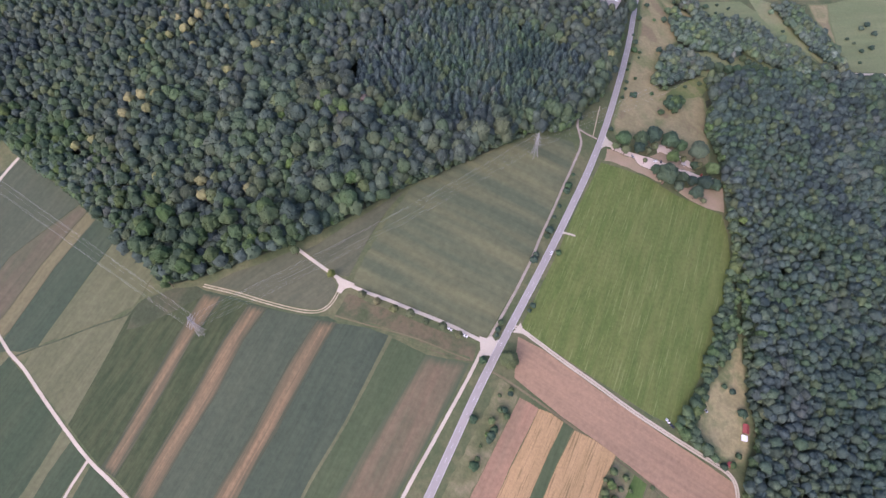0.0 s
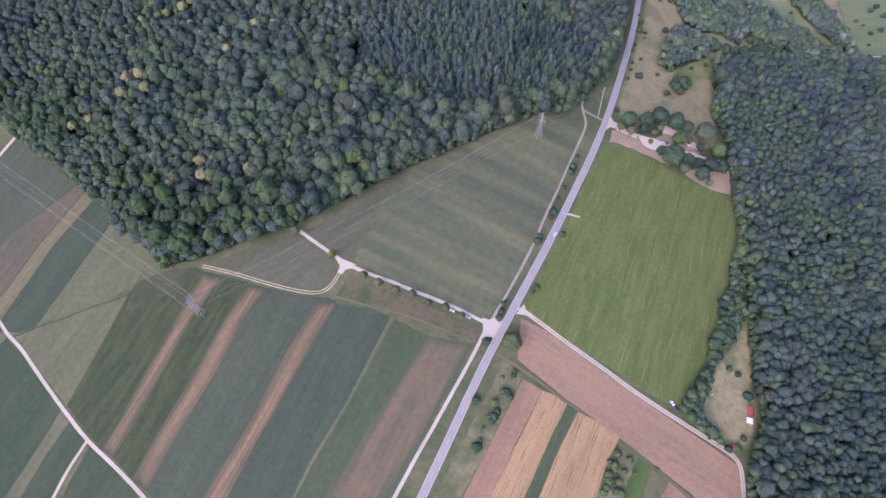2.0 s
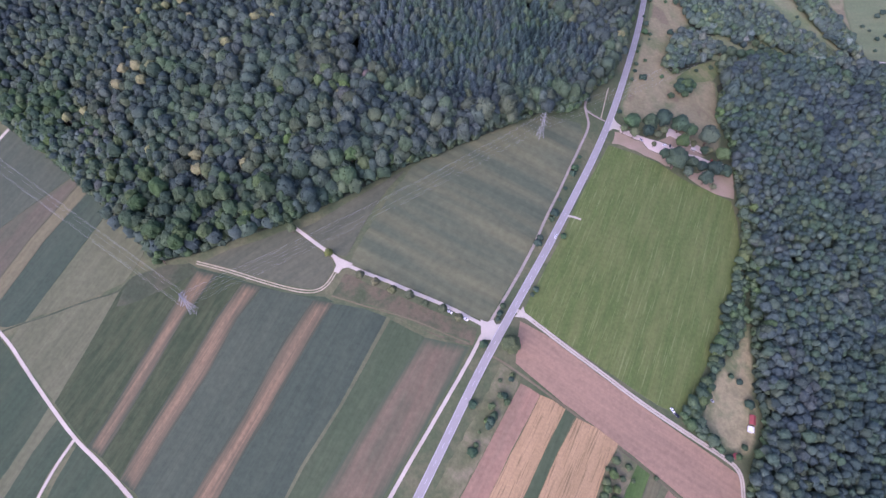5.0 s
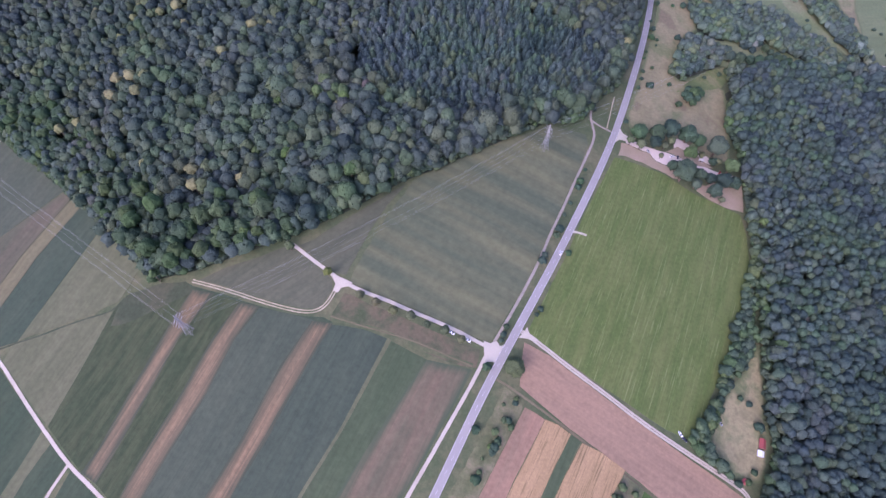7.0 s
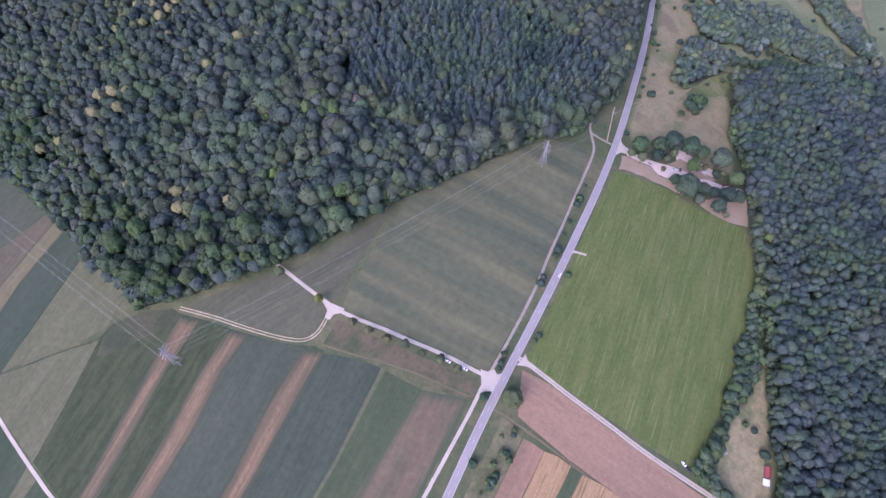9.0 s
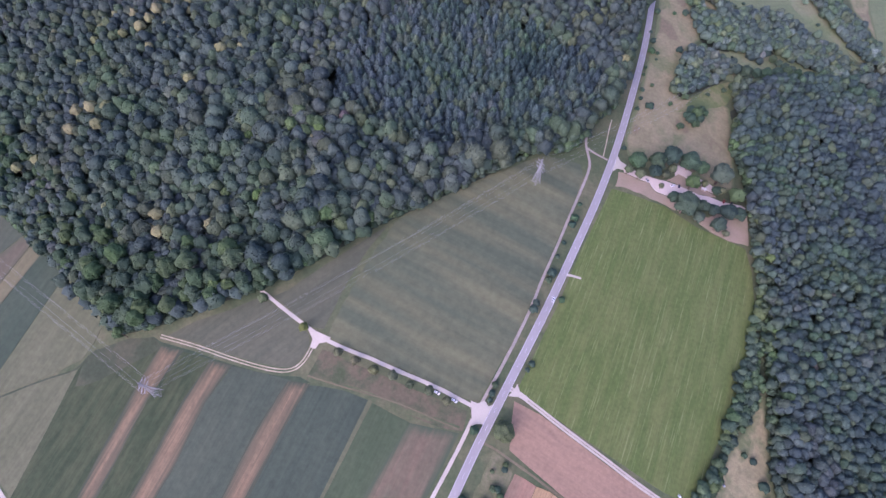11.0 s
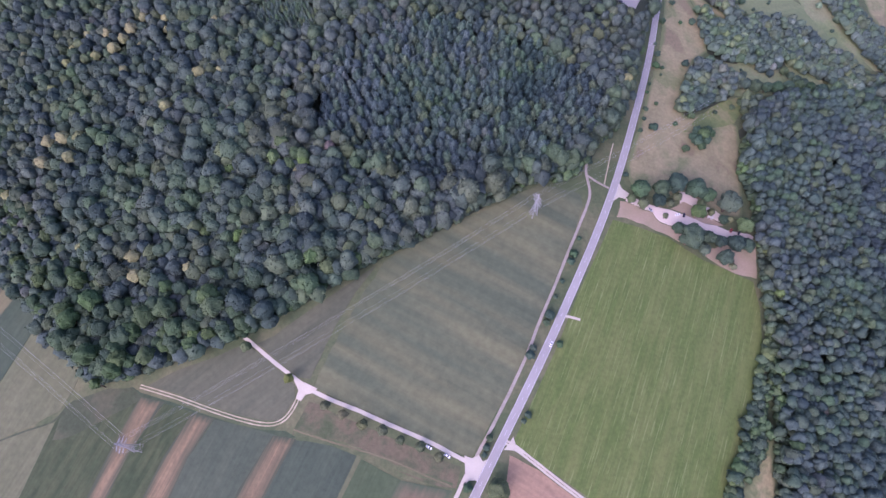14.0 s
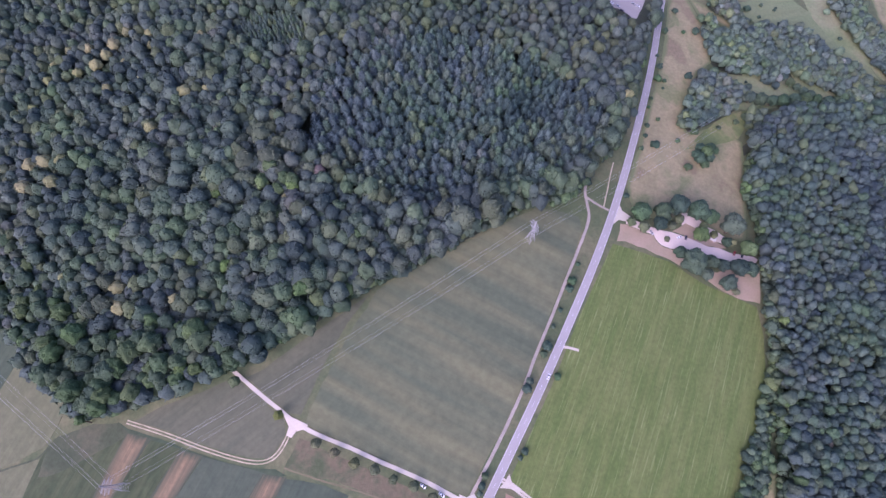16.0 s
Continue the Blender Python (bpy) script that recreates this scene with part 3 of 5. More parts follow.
field("north_west_field", [(-433.4, 345.9), (-401.4, 325.2), (-371.8, 308.8), (-347.5, 292.0), (-376.9, 262.4), (-400.2, 237.6), (-414.8, 193.6), (-476.7, 244.7), (-464.7, 307.0)], NW_CROP, 0.2, "grey-green crop in the corner by the forest")
field("brown_field", [(-346.6, 291.4), (-338.2, 285.1), (-364.8, 230.2), (-379.6, 189.0), (-388.0, 171.7), (-414.3, 192.5), (-400.0, 237.0), (-376.7, 261.8)], BROWN_CROP, 0.2, "brownish thin crop beside the yellow strip")
field("headland", [(-211.8, 206.3), (-203.9, 202.1), (-176.6, 195.3), (-153.9, 188.5), (-129.6, 182.4), (-110.8, 179.4), (-94.9, 179.2), (-86.9, 175.7), (-100.0, 173.5), (-145.2, 182.3), (-184.1, 192.1), (-205.6, 195.2)], WEST_CROP, 0.18, "green headland of the crops along the dirt track")
field("bare_corner", [(-263.0, 183.0), (-255.1, 195.1), (-230.3, 204.6), (-210.8, 206.2), (-203.2, 199.2), (-212.0, 191.9), (-233.4, 180.1), (-250.6, 171.7), (-263.4, 168.6)], CORNER, 0.23, "patchy bare ground at the forest corner")
field("ribbed_field", [(-265.4, 181.0), (-257.4, 194.1), (-230.0, 203.6), (-204.3, 200.2), (-200.7, 189.4), (-217.9, 158.9), (-228.1, 124.4), (-240.9, 82.2), (-251.0, 63.8), (-288.9, 94.1), (-276.4, 137.9)], GREEN_STRIPE, 0.2, "dark green ribbed crop under the power line")
field("soil_strip", [(-204.2, 199.2), (-184.9, 196.0), (-204.2, 161.0), (-215.6, 124.4), (-230.0, 80.1), (-238.6, 58.1), (-252.1, 64.6), (-243.6, 82.2), (-230.8, 124.4), (-218.5, 161.2)], SOIL_STRIPE, 0.22, "bare brown soil strip between crops")
field("ribbed_field", [(-184.8, 194.9), (-162.6, 189.9), (-178.2, 160.1), (-193.8, 116.1), (-211.6, 72.7), (-220.6, 44.4), (-238.6, 58.1), (-230.0, 80.1), (-215.6, 124.4), (-204.2, 161.0)], GREEN_STRIPE, 0.2, "dark green ribbed crop strip")
field("soil_strip", [(-162.4, 189.0), (-146.0, 186.1), (-160.3, 160.2), (-174.2, 116.3), (-193.5, 73.0), (-207.4, 37.0), (-220.6, 44.4), (-211.6, 72.7), (-193.8, 116.1), (-178.2, 160.1)], SOIL_STRIPE, 0.22, "bare brown soil strip between crops")
field("beet_field", [(-145.8, 185.2), (-120.1, 180.7), (-100.4, 176.2), (-118.0, 142.5), (-137.6, 89.7), (-153.4, 56.5), (-168.2, 15.1), (-185.0, 17.9), (-207.4, 37.0), (-193.5, 73.0), (-174.2, 116.3), (-160.3, 160.2)], BEET_PALE, 0.2, "blue-green beet rows")
field("soil_strip", [(-103.1, 176.2), (-86.7, 174.7), (-101.8, 142.8), (-122.4, 90.1), (-138.7, 57.0), (-175.0, -46.1), (-197.1, -47.1), (-156.7, 56.4), (-140.9, 89.6), (-121.5, 142.4)], SOIL_STRIPE, 0.22, "bare brown soil strip between crops")
field("beet_field", [(-87.5, 173.8), (-65.0, 171.7), (-44.1, 165.2), (-71.7, 100.5), (-93.4, 59.1), (-134.2, -44.2), (-177.9, -46.2), (-141.9, 56.8), (-125.8, 89.9), (-105.4, 142.7)], BEET, 0.2, "dark blue-green beet rows")
field("line_strip", [(-44.2, 166.1), (-41.4, 164.4), (-69.4, 99.8), (-91.3, 57.8), (-133.0, -44.2), (-134.2, -44.2), (-93.4, 59.1), (-71.7, 100.5)], PALE_CROP, 0.23, "thin pale strip between crops")
field("green_field", [(-41.3, 163.5), (-14.4, 151.6), (-34.3, 117.9), (-55.6, 81.1), (-77.1, 44.1), (-118.3, -43.5), (-133.0, -44.2), (-91.3, 57.8), (-69.4, 99.8)], BEET_GREEN, 0.2, "fresh green leaf crop")
field("mixed_field", [(-14.4, 151.6), (6.4, 148.4), (20.2, 146.5), (5.4, 117.0), (-15.1, 77.2), (-32.5, 45.8), (-86.3, -42.0), (-118.3, -43.5), (-77.1, 44.1), (-55.6, 81.1), (-34.3, 117.9)], MIXED_STRIPE, 0.2, "patchy brown soil with thin green crop")
field("tree_row_field", [(-80.8, 199.4), (-62.6, 191.7), (-39.4, 183.7), (-12.2, 173.9), (25.6, 160.9), (22.8, 147.6), (6.3, 149.2), (-17.8, 157.9), (-42.6, 168.0), (-65.1, 172.6), (-90.2, 177.4), (-85.0, 189.7)], LEY, 0.16, "olive grass strip below the tree row")
field("grass_line", [(-88.3, 180.2), (-65.4, 175.4), (-42.8, 170.2), (-18.0, 161.1), (20.1, 150.9), (19.3, 148.3), (-17.8, 157.9), (-42.5, 166.6), (-65.0, 171.7), (-88.8, 177.0)], GRASS, 0.26, "grassy baulk between fields")
# by the farm track
field("west_field", [(-361.7, 147.1), (-314.8, 109.8), (-291.9, 90.7), (-300.8, 63.5), (-312.9, 32.4), (-325.4, 1.0), (-395.5, 90.2)], WEST_CROP, 0.19, "dark green crop west of the farm track")
field("west_strip", [(-292.1, 91.1), (-281.9, 83.5), (-292.6, 59.9), (-303.6, 26.2), (-304.2, 1.8), (-325.4, 1.0), (-313.2, 33.1), (-301.1, 64.3)], PALE_CROP, 0.21, "pale green strip west of the farm track")
field("west_field", [(-281.7, 83.2), (-265.6, 70.1), (-275.9, 45.2), (-280.0, 27.0), (-275.0, 2.8), (-304.2, 1.8), (-303.6, 26.2), (-292.6, 59.9)], WEST_CROP, 0.19, "dark green crop between farm tracks")
field("west_field", [(-260.2, 65.9), (-236.3, 50.6), (-238.9, 38.9), (-245.1, -49.5), (-284.5, -51.5), (-268.0, 41.7)], WEST_CROP, 0.19, "dark green crop inside the track fork")
field("west_field", [(-236.3, 50.6), (-210.1, 31.9), (-201.7, 5.6), (-238.0, 4.2), (-245.1, -49.5), (-238.9, 38.9)], WEST_CROP, 0.19, "blue-green crop beside the farm track")
# the triangle between the forest and the road
field("triangle_field", [(-78.0, 208.4), (-62.3, 201.7), (-36.0, 192.2), (-10.3, 182.9), (15.0, 171.6), (32.3, 167.9), (39.6, 180.1), (48.0, 195.6), (58.9, 215.4), (69.5, 238.0), (79.4, 262.8), (90.9, 289.5), (101.9, 315.2), (113.7, 342.7), (120.3, 361.7), (118.5, 372.6), (100.5, 375.9), (83.9, 376.4), (69.3, 368.5), (39.0, 348.6), (0.4, 327.3), (-27.0, 308.7), (-38.2, 300.5), (-52.3, 277.0), (-63.3, 252.0), (-73.9, 228.5)], CROP_TRI, 0.24, "broad grey-green young crop with darker bands")
field("edge_field", [(-123.3, 237.5), (-111.7, 243.7), (-87.3, 263.4), (-62.1, 282.7), (-41.3, 299.3), (-55.9, 276.9), (-67.8, 251.9), (-81.8, 214.0), (-89.6, 214.7), (-99.3, 221.0)], CROP_EDGE, 0.22, "grey-green crop along the forest")
field("green_baulk", [(-41.4, 299.9), (-35.2, 303.9), (-48.0, 279.7), (-60.9, 254.6), (-70.8, 230.8), (-78.3, 210.6), (-81.7, 213.2), (-67.7, 251.0), (-55.8, 275.9)], GRASS, 0.27, "narrow green baulk between crops")
field("corner_field", [(-200.0, 206.9), (-179.7, 218.0), (-154.1, 227.2), (-132.4, 237.5), (-113.2, 225.3), (-92.5, 209.8), (-90.8, 200.8), (-97.0, 189.7), (-101.4, 185.8), (-111.2, 185.6), (-128.9, 188.5), (-152.0, 194.6), (-175.9, 201.7)], CROP_EDGE, 0.22, "grey-green crop inside the bent track")
# east of the road
field("meadow", [(145.0, 352.0), (165.9, 347.9), (191.5, 341.2), (218.5, 325.5), (261.7, 311.2), (263.2, 288.6), (259.7, 262.2), (250.9, 231.8), (237.2, 202.8), (220.4, 171.2), (203.5, 143.8), (182.5, 109.9), (163.2, 116.5), (147.9, 124.8), (128.2, 136.2), (108.2, 147.8), (88.0, 160.0), (71.7, 169.7), (60.5, 178.1), (71.5, 200.1), (90.7, 238.8), (113.9, 291.0)], MEADOW, 0.2, "bright green mown meadow with pale hay streaks")
field("ploughed_field", [(58.3, 170.0), (77.3, 161.6), (94.6, 150.3), (120.2, 133.9), (145.4, 117.9), (170.3, 102.7), (194.8, 88.7), (221.5, 72.3), (218.9, 50.8), (209.6, -31.6), (241.1, -30.6), (181.1, 51.0), (163.8, 63.0), (140.3, 79.5), (116.2, 95.3), (91.7, 110.6), (68.7, 127.0), (54.7, 137.7), (55.8, 152.4)], PLOUGHED, 0.2, "smooth pinkish-brown ploughed field")
field("soil_field", [(58.5, 123.0), (65.6, 120.2), (73.2, 115.8), (52.4, 78.0), (32.7, 38.3), (-6.9, -38.8), (-22.8, -39.4), (15.0, 40.3), (36.3, 80.9)], STUBBLE_SOIL, 0.2, "narrow bare pinkish soil strip")
field("wheat_field", [(73.5, 115.8), (82.4, 113.2), (91.4, 107.4), (74.4, 76.2), (56.8, 40.8), (18.4, -37.8), (-6.9, -38.8), (33.5, 39.8), (53.2, 78.0)], WHEAT, 0.5, "narrow strip of ripe orange wheat")
field("green_strip", [(91.9, 107.0), (98.9, 103.1), (83.8, 76.8), (66.6, 42.0), (27.6, -37.4), (18.9, -37.8), (57.2, 40.9), (74.8, 76.3)], BEET_GREEN, 0.2, "narrow dark green crop strip")
field("wheat_field", [(99.7, 102.1), (114.2, 96.3), (129.9, 86.5), (118.2, 67.7), (108.3, 44.9), (74.3, -35.7), (27.3, -37.5), (67.4, 42.1), (84.6, 76.8)], WHEAT, 0.5, "strip of ripe golden wheat")
field("fallow_strip", [(130.4, 86.2), (142.9, 75.5), (133.0, 57.5), (98.7, -34.9), (74.7, -35.7), (108.7, 44.9), (118.7, 67.7)], HEDGE_GRASS, 0.18, "fallow strip with bushes")
field("green_strip", [(143.2, 75.2), (151.8, 68.6), (143.7, 52.8), (104.8, -34.7), (99.0, -34.9), (133.5, 57.5)], FRESH_CROP, 0.2, "fresh green crop strip")
field("pale_strip", [(152.2, 68.3), (159.6, 62.7), (153.9, 51.5), (121.8, -34.3), (104.8, -34.7), (144.1, 52.8)], YELLOW_STRIPE, 0.2, "yellowing grass strip")
field("soil_field", [(164.1, 59.0), (177.7, 48.5), (241.5, -30.6), (115.9, -34.4), (157.9, 50.0)], STUBBLE_SOIL, 0.2, "bare soil strip")
field("road_meadow", [(43.5, 137.0), (51.7, 132.1), (57.1, 122.9), (35.5, 80.8), (14.2, 40.3), (-30.4, -39.7), (-42.1, -40.2), (5.6, 61.7), (24.6, 96.2), (36.8, 121.6)], HEDGE_GRASS, 0.16, "rough olive grass with bushes beside the road")
field("yard", [(199.4, 120.8), (207.0, 136.5), (216.8, 148.5), (235.2, 166.0), (244.5, 185.7), (253.8, 190.3), (251.3, 161.7), (246.7, 133.6), (246.3, 114.7), (241.3, 97.3), (231.7, 85.8), (219.2, 85.0), (205.0, 90.2), (194.8, 104.7)], YARD, 0.18, "worn yellowish yard grass")
# round the car park
field("bare_earth", [(153.0, 369.9), (157.8, 370.1), (172.4, 364.8), (179.6, 363.0), (181.4, 358.3), (185.8, 354.5), (193.4, 352.3), (199.8, 351.9), (206.0, 349.6), (204.5, 339.1), (199.7, 339.4), (186.1, 345.1), (170.8, 350.6), (155.5, 355.4), (148.4, 354.4)], EARTH, 0.21, "strip of reddish bare earth")
field("bare_earth", [(217.1, 336.5), (232.0, 337.2), (241.1, 342.2), (265.6, 338.4), (270.8, 345.5), (265.7, 314.8), (254.5, 315.3), (240.4, 319.3), (231.3, 323.5), (222.4, 328.8)], EARTH, 0.21, "reddish bare earth behind the car park trees")
field("car_park", [(158.7, 379.2), (163.9, 375.3), (177.8, 370.2), (188.9, 368.2), (197.0, 367.5), (214.5, 362.9), (227.1, 358.5), (237.1, 358.1), (246.7, 355.0), (267.0, 354.1), (270.9, 352.0), (267.6, 348.4), (252.2, 348.3), (242.0, 347.5), (233.9, 349.2), (222.6, 350.7), (212.9, 352.3), (203.2, 352.9), (193.5, 353.1), (185.7, 355.5), (182.2, 359.2), (180.3, 363.9), (172.5, 365.4), (157.8, 370.7)], LOT, 0.28, "pinkish gravel car park")
field("car_park_arm", [(207.9, 386.2), (213.0, 386.9), (222.4, 381.9), (229.9, 376.0), (237.9, 372.7), (243.5, 368.8), (241.5, 362.2), (236.4, 363.8), (229.1, 370.9), (217.8, 373.8), (210.0, 377.4), (206.3, 374.8)], LOT, 0.27, "pinkish gravel arm of the car park")
field("island", [(197.5, 368.7), (210.0, 377.4), (214.1, 377.1), (217.7, 373.3), (228.9, 369.6), (237.8, 362.3), (243.9, 358.5), (237.1, 358.1), (225.6, 359.2), (214.5, 362.9), (205.1, 366.2)], EARTH, 0.26, "bare earth island in the car park")
field("dry_meadow", [(162.8, 393.1), (162.1, 404.7), (172.3, 433.6), (186.4, 474.1), (199.2, 510.9), (213.9, 557.4), (223.8, 603.6), (233.9, 651.5), (258.9, 656.9), (250.7, 631.8), (260.5, 603.4), (263.4, 576.4), (262.3, 553.5), (246.5, 538.6), (232.1, 509.9), (219.2, 479.3), (225.6, 468.1), (254.8, 478.5), (277.6, 466.2), (276.0, 436.6), (262.2, 368.3), (247.5, 366.8), (224.1, 377.7), (204.5, 380.2), (184.4, 377.6), (165.5, 382.1)], DRY, 0.2, "dry tan meadow with scattered bushes")
field("shrub_meadow", [(220.2, 449.8), (237.7, 468.2), (261.8, 489.9), (288.4, 503.0), (315.8, 515.6), (304.9, 499.2), (286.7, 485.7), (274.9, 469.0), (238.2, 453.2)], LIME_GRASS, 0.22, "yellow-green rough grass")
field("valley_meadow", [(275.0, 542.9), (300.3, 545.1), (302.7, 535.5), (317.8, 538.4), (324.2, 533.0), (339.0, 542.5), (350.2, 537.8), (349.5, 529.7), (309.0, 520.2), (298.8, 524.9), (296.3, 534.3), (277.7, 534.1)], GLADE, 0.2, "dry glade among thickets")
field("valley_meadow", [(346.2, 560.9), (353.1, 545.1), (363.9, 543.8), (371.1, 535.0), (399.7, 532.2), (394.4, 540.6), (377.0, 546.2), (359.9, 553.2)], GLADE, 0.2, "green glade among thickets")
field("valley_meadow", [(384.5, 676.0), (423.8, 670.9), (428.2, 644.3), (446.4, 612.0), (461.6, 585.4), (475.3, 570.1), (456.0, 569.0), (445.3, 584.0), (412.8, 605.6), (404.9, 619.1), (393.3, 633.9)], GLADE, 0.2, "pale green valley meadow")
field("valley_glade", [(294.9, 547.2), (333.3, 552.5), (361.7, 551.1), (396.3, 535.0), (383.3, 522.4), (334.3, 515.2), (296.2, 503.4), (279.6, 503.0), (284.5, 528.8)], GLADE, 0.165, "pale green glade between thickets")
field("valley_glade", [(305.5, 640.5), (370.1, 661.0), (411.8, 631.1), (446.8, 581.0), (453.4, 568.5), (437.8, 576.5), (416.7, 591.8), (385.5, 608.0), (373.6, 621.7), (336.5, 611.5), (313.4, 618.1)], VALLEY, 0.165, "bright green meadow behind thickets")
field("valley_path", [(251.0, 635.0), (265.5, 629.0), (279.9, 618.5), (297.7, 608.9), (319.7, 604.7), (317.4, 599.8), (292.9, 600.5), (276.4, 608.8), (258.0, 613.8)], DRY, 0.2, "dry strip between thickets")
field("valley_meadow", [(513.3, 698.2), (502.9, 660.7), (495.8, 610.2), (501.7, 564.2), (581.7, 581.7), (689.6, 671.3), (689.5, 793.3)], VALLEY, 0.2, "bright green far meadow")
field("valley_strip", [(477.1, 687.2), (513.3, 698.2), (502.9, 660.7), (495.8, 610.2), (501.7, 564.2), (496.0, 561.8), (494.0, 589.1), (490.2, 624.4), (477.8, 653.4)], DRY, 0.2, "dry earth strip below the far meadow")
field("far_lot", [(155.5, 606.6), (161.0, 618.1), (206.3, 630.1), (198.5, 609.0), (189.5, 591.1), (183.4, 598.7), (174.8, 604.3)], ASPHALT, 0.28, "grey car park among the trees")

# ---- trees ----
TALL = 1.18  # all trees are this much larger than the sizes given below


def ball(subdiv):
    """A ball of radius 1 as arrays of points and triangles."""
    bm = bmesh.new()
    bmesh.ops.create_icosphere(bm, subdivisions=subdiv, radius=1.0)
    pts = np.array([v.co[:] for v in bm.verts])
    tris = np.array([[v.index for v in f.verts] for f in bm.faces])
    bm.free()
    return pts, tris


BALLS = {k: ball(k) for k in (2, 3)}


def joined(pieces):
    pts, tris, base = [], [], 0
    for p, t in pieces:
        pts.append(p)
        tris.append(t + base)
        base += len(p)
    return np.concatenate(pts), np.concatenate(tris)


def sprays(rng, at, way, leaf):
    """Leafy sprays: small tilted triangles at places on a crown, that face outwards."""
    count = len(at)
    side = np.cross(way, rng.normal(size=(count, 3)))
    side /= np.linalg.norm(side, axis=1)[:, None]
    up = np.cross(side, way) * 0.8 + way * rng.uniform(0.0, 1.5, (count, 1))
    s = leaf * rng.uniform(0.6, 1.35, (count, 1))
    pts = np.stack([at - side * s - up * s * 0.6, at + side * s - up * s * 0.6, at + up * s * 1.1], 1).reshape(-1, 3)
    return pts, np.arange(3 * count).reshape(-1, 3)


def broad_crown(seed, lobes=14, leaves=60, leaf=0.05, fine=3, under=-0.3):
    """A domed crown of width 1 about its middle: a skin over many rounded clumps, with sprays of leaves that stand out of it."""
    rng = np.random.default_rng(seed)
    way, tris = BALLS[fine]
    way = way @ np.array(Euler(rng.uniform(0, 6.28, 3)).to_matrix()).T
    reach = np.full(len(way), 0.31) * (1 + 0.1 * np.array([noise.noise(Vector(w) * 2.3 + Vector((seed * 7.3, 0, 0))) for w in way]))
    for k in range(lobes):
        a = 2.399 * k + rng.uniform(-0.45, 0.45)
        h = 0.97 - 1.4 * (k + 0.15) / lobes + rng.uniform(-0.1, 0.1)
        out = math.sqrt(max(0.02, 1 - h * h))
        far = rng.uniform(0.26, 0.36)
        size = rng.uniform(0.12, 0.17) * (20 / lobes) ** 0.45
        mid = np.array([out * math.cos(a), out * math.sin(a), h]) * far
        along = way @ mid
        room = size**2 - (mid @ mid - along**2)
        reach = np.maximum(reach, np.where(room > 0, along + np.sqrt(np.maximum(room, 0)), 0))
    pts = way * (reach * rng.uniform(0.95, 1.05, len(way)))[:, None]
    tris = tris[(pts[:, 2][tris] > under * 0.5).any(1)]
    used = np.unique(tris)
    back = np.zeros(len(pts), int)
    back[used] = np.arange(len(used))
    pts, tris = pts[used], back[tris]
    # sprays grow out of the whole skin
    a, b, c = pts[tris[:, 0]], pts[tris[:, 1]], pts[tris[:, 2]]
    out = np.cross(b - a, c - a)
    area = np.linalg.norm(out, axis=1)
    out = out / np.maximum(area, 1e-9)[:, None]
    pick = rng.choice(len(tris), leaves, p=area / area.sum())
    u, v = rng.uniform(0, 1, (2, leaves, 1))
    u, v = np.where(u + v > 1, 1 - u, u), np.where(u + v > 1, 1 - v, v)
    at = a[pick] + (b - a)[pick] * u + (c - a)[pick] * v + out[pick] * leaf * 0.3
    return joined([(pts, tris), sprays(rng, at, out[pick], leaf)])


def spruce_crown(seed, leaves=170, leaf=0.075):
    """A conifer crown of width 1 and height about 1.7: a blunt cone of drooping sprays round a solid heart."""
    rng = np.random.default_rng(seed)
    n, rings = 7, [(0.8, 0.03), (0.45, 0.2), (0.0, 0.33), (-0.5, 0.43)]
    off = rng.uniform(0, 6.28)
    pts = np.array([(r * rng.uniform(0.85, 1.15) * math.cos(off + 6.283 * i / n), r * rng.uniform(0.85, 1.15) * math.sin(off + 6.283 * i / n), z) for z, r in rings for i in range(n)])
    tris = []
    for k in range(len(rings) - 1):
        for i in range(n):
            a, b, c, d = k * n + i, k * n + (i + 1) % n, (k + 1) * n + i, (k + 1) * n + (i + 1) % n
            tris += [(a, c, d), (a, d, b)]
    z = 0.85 - 1.4 * rng.uniform(0, 1, leaves) ** 0.75
    a = rng.uniform(0, 6.283, leaves)
    r = 0.5 * ((0.9 - z) / 1.45) ** 0.6 * rng.uniform(0.85, 1.1, leaves)
    way = np.stack([np.cos(a) * 0.8, np.sin(a) * 0.8, np.full(leaves, 0.6)], 1)
    return joined([(pts, np.array(tris)), sprays(rng, np.stack([r * np.cos(a), r * np.sin(a), z], 1), way, leaf)])


BROAD = [broad_crown(s, 14, 210, 0.046, 2) for s in range(18)]
SLENDER = [broad_crown(30 + s, 11, 135, 0.05, 2) for s in range(12)]
MEDIUM = [broad_crown(90 + s, 8, 80, 0.062, 2) for s in range(8)]
LOW = [broad_crown(70 + s, 9, 24, 0.08, 2, 0.15) for s in range(8)]
SPRUCE = [spruce_crown(40 + s) for s in range(6)]
PLAN = np.random.default_rng(11)


def scattered(poly, gap, rng, holes=(), inset=0.0):
    """Jittered places at a mean distance inside an outline, kept off its edge by an inset."""
    gap = gap * TALL
    rim = resample(poly + poly[:1], 3.0) if inset else []
    xs, ys = [p[0] for p in poly], [p[1] for p in poly]
    out, row, y = [], 0, min(ys)
    while y < max(ys):
        x = min(xs) + (row % 2) * gap / 2
        while x < max(xs):
            px, py = x + rng.uniform(-0.32, 0.32) * gap, y + rng.uniform(-0.32, 0.32) * gap
            if inside(px, py, poly) and not any(inside(px, py, h) for h in holes) and all(math.dist((px, py), q[:2]) > inset for q in rim):
                out.append((px, py))
            x += gap
        y += gap * 0.87
        row += 1
    return out


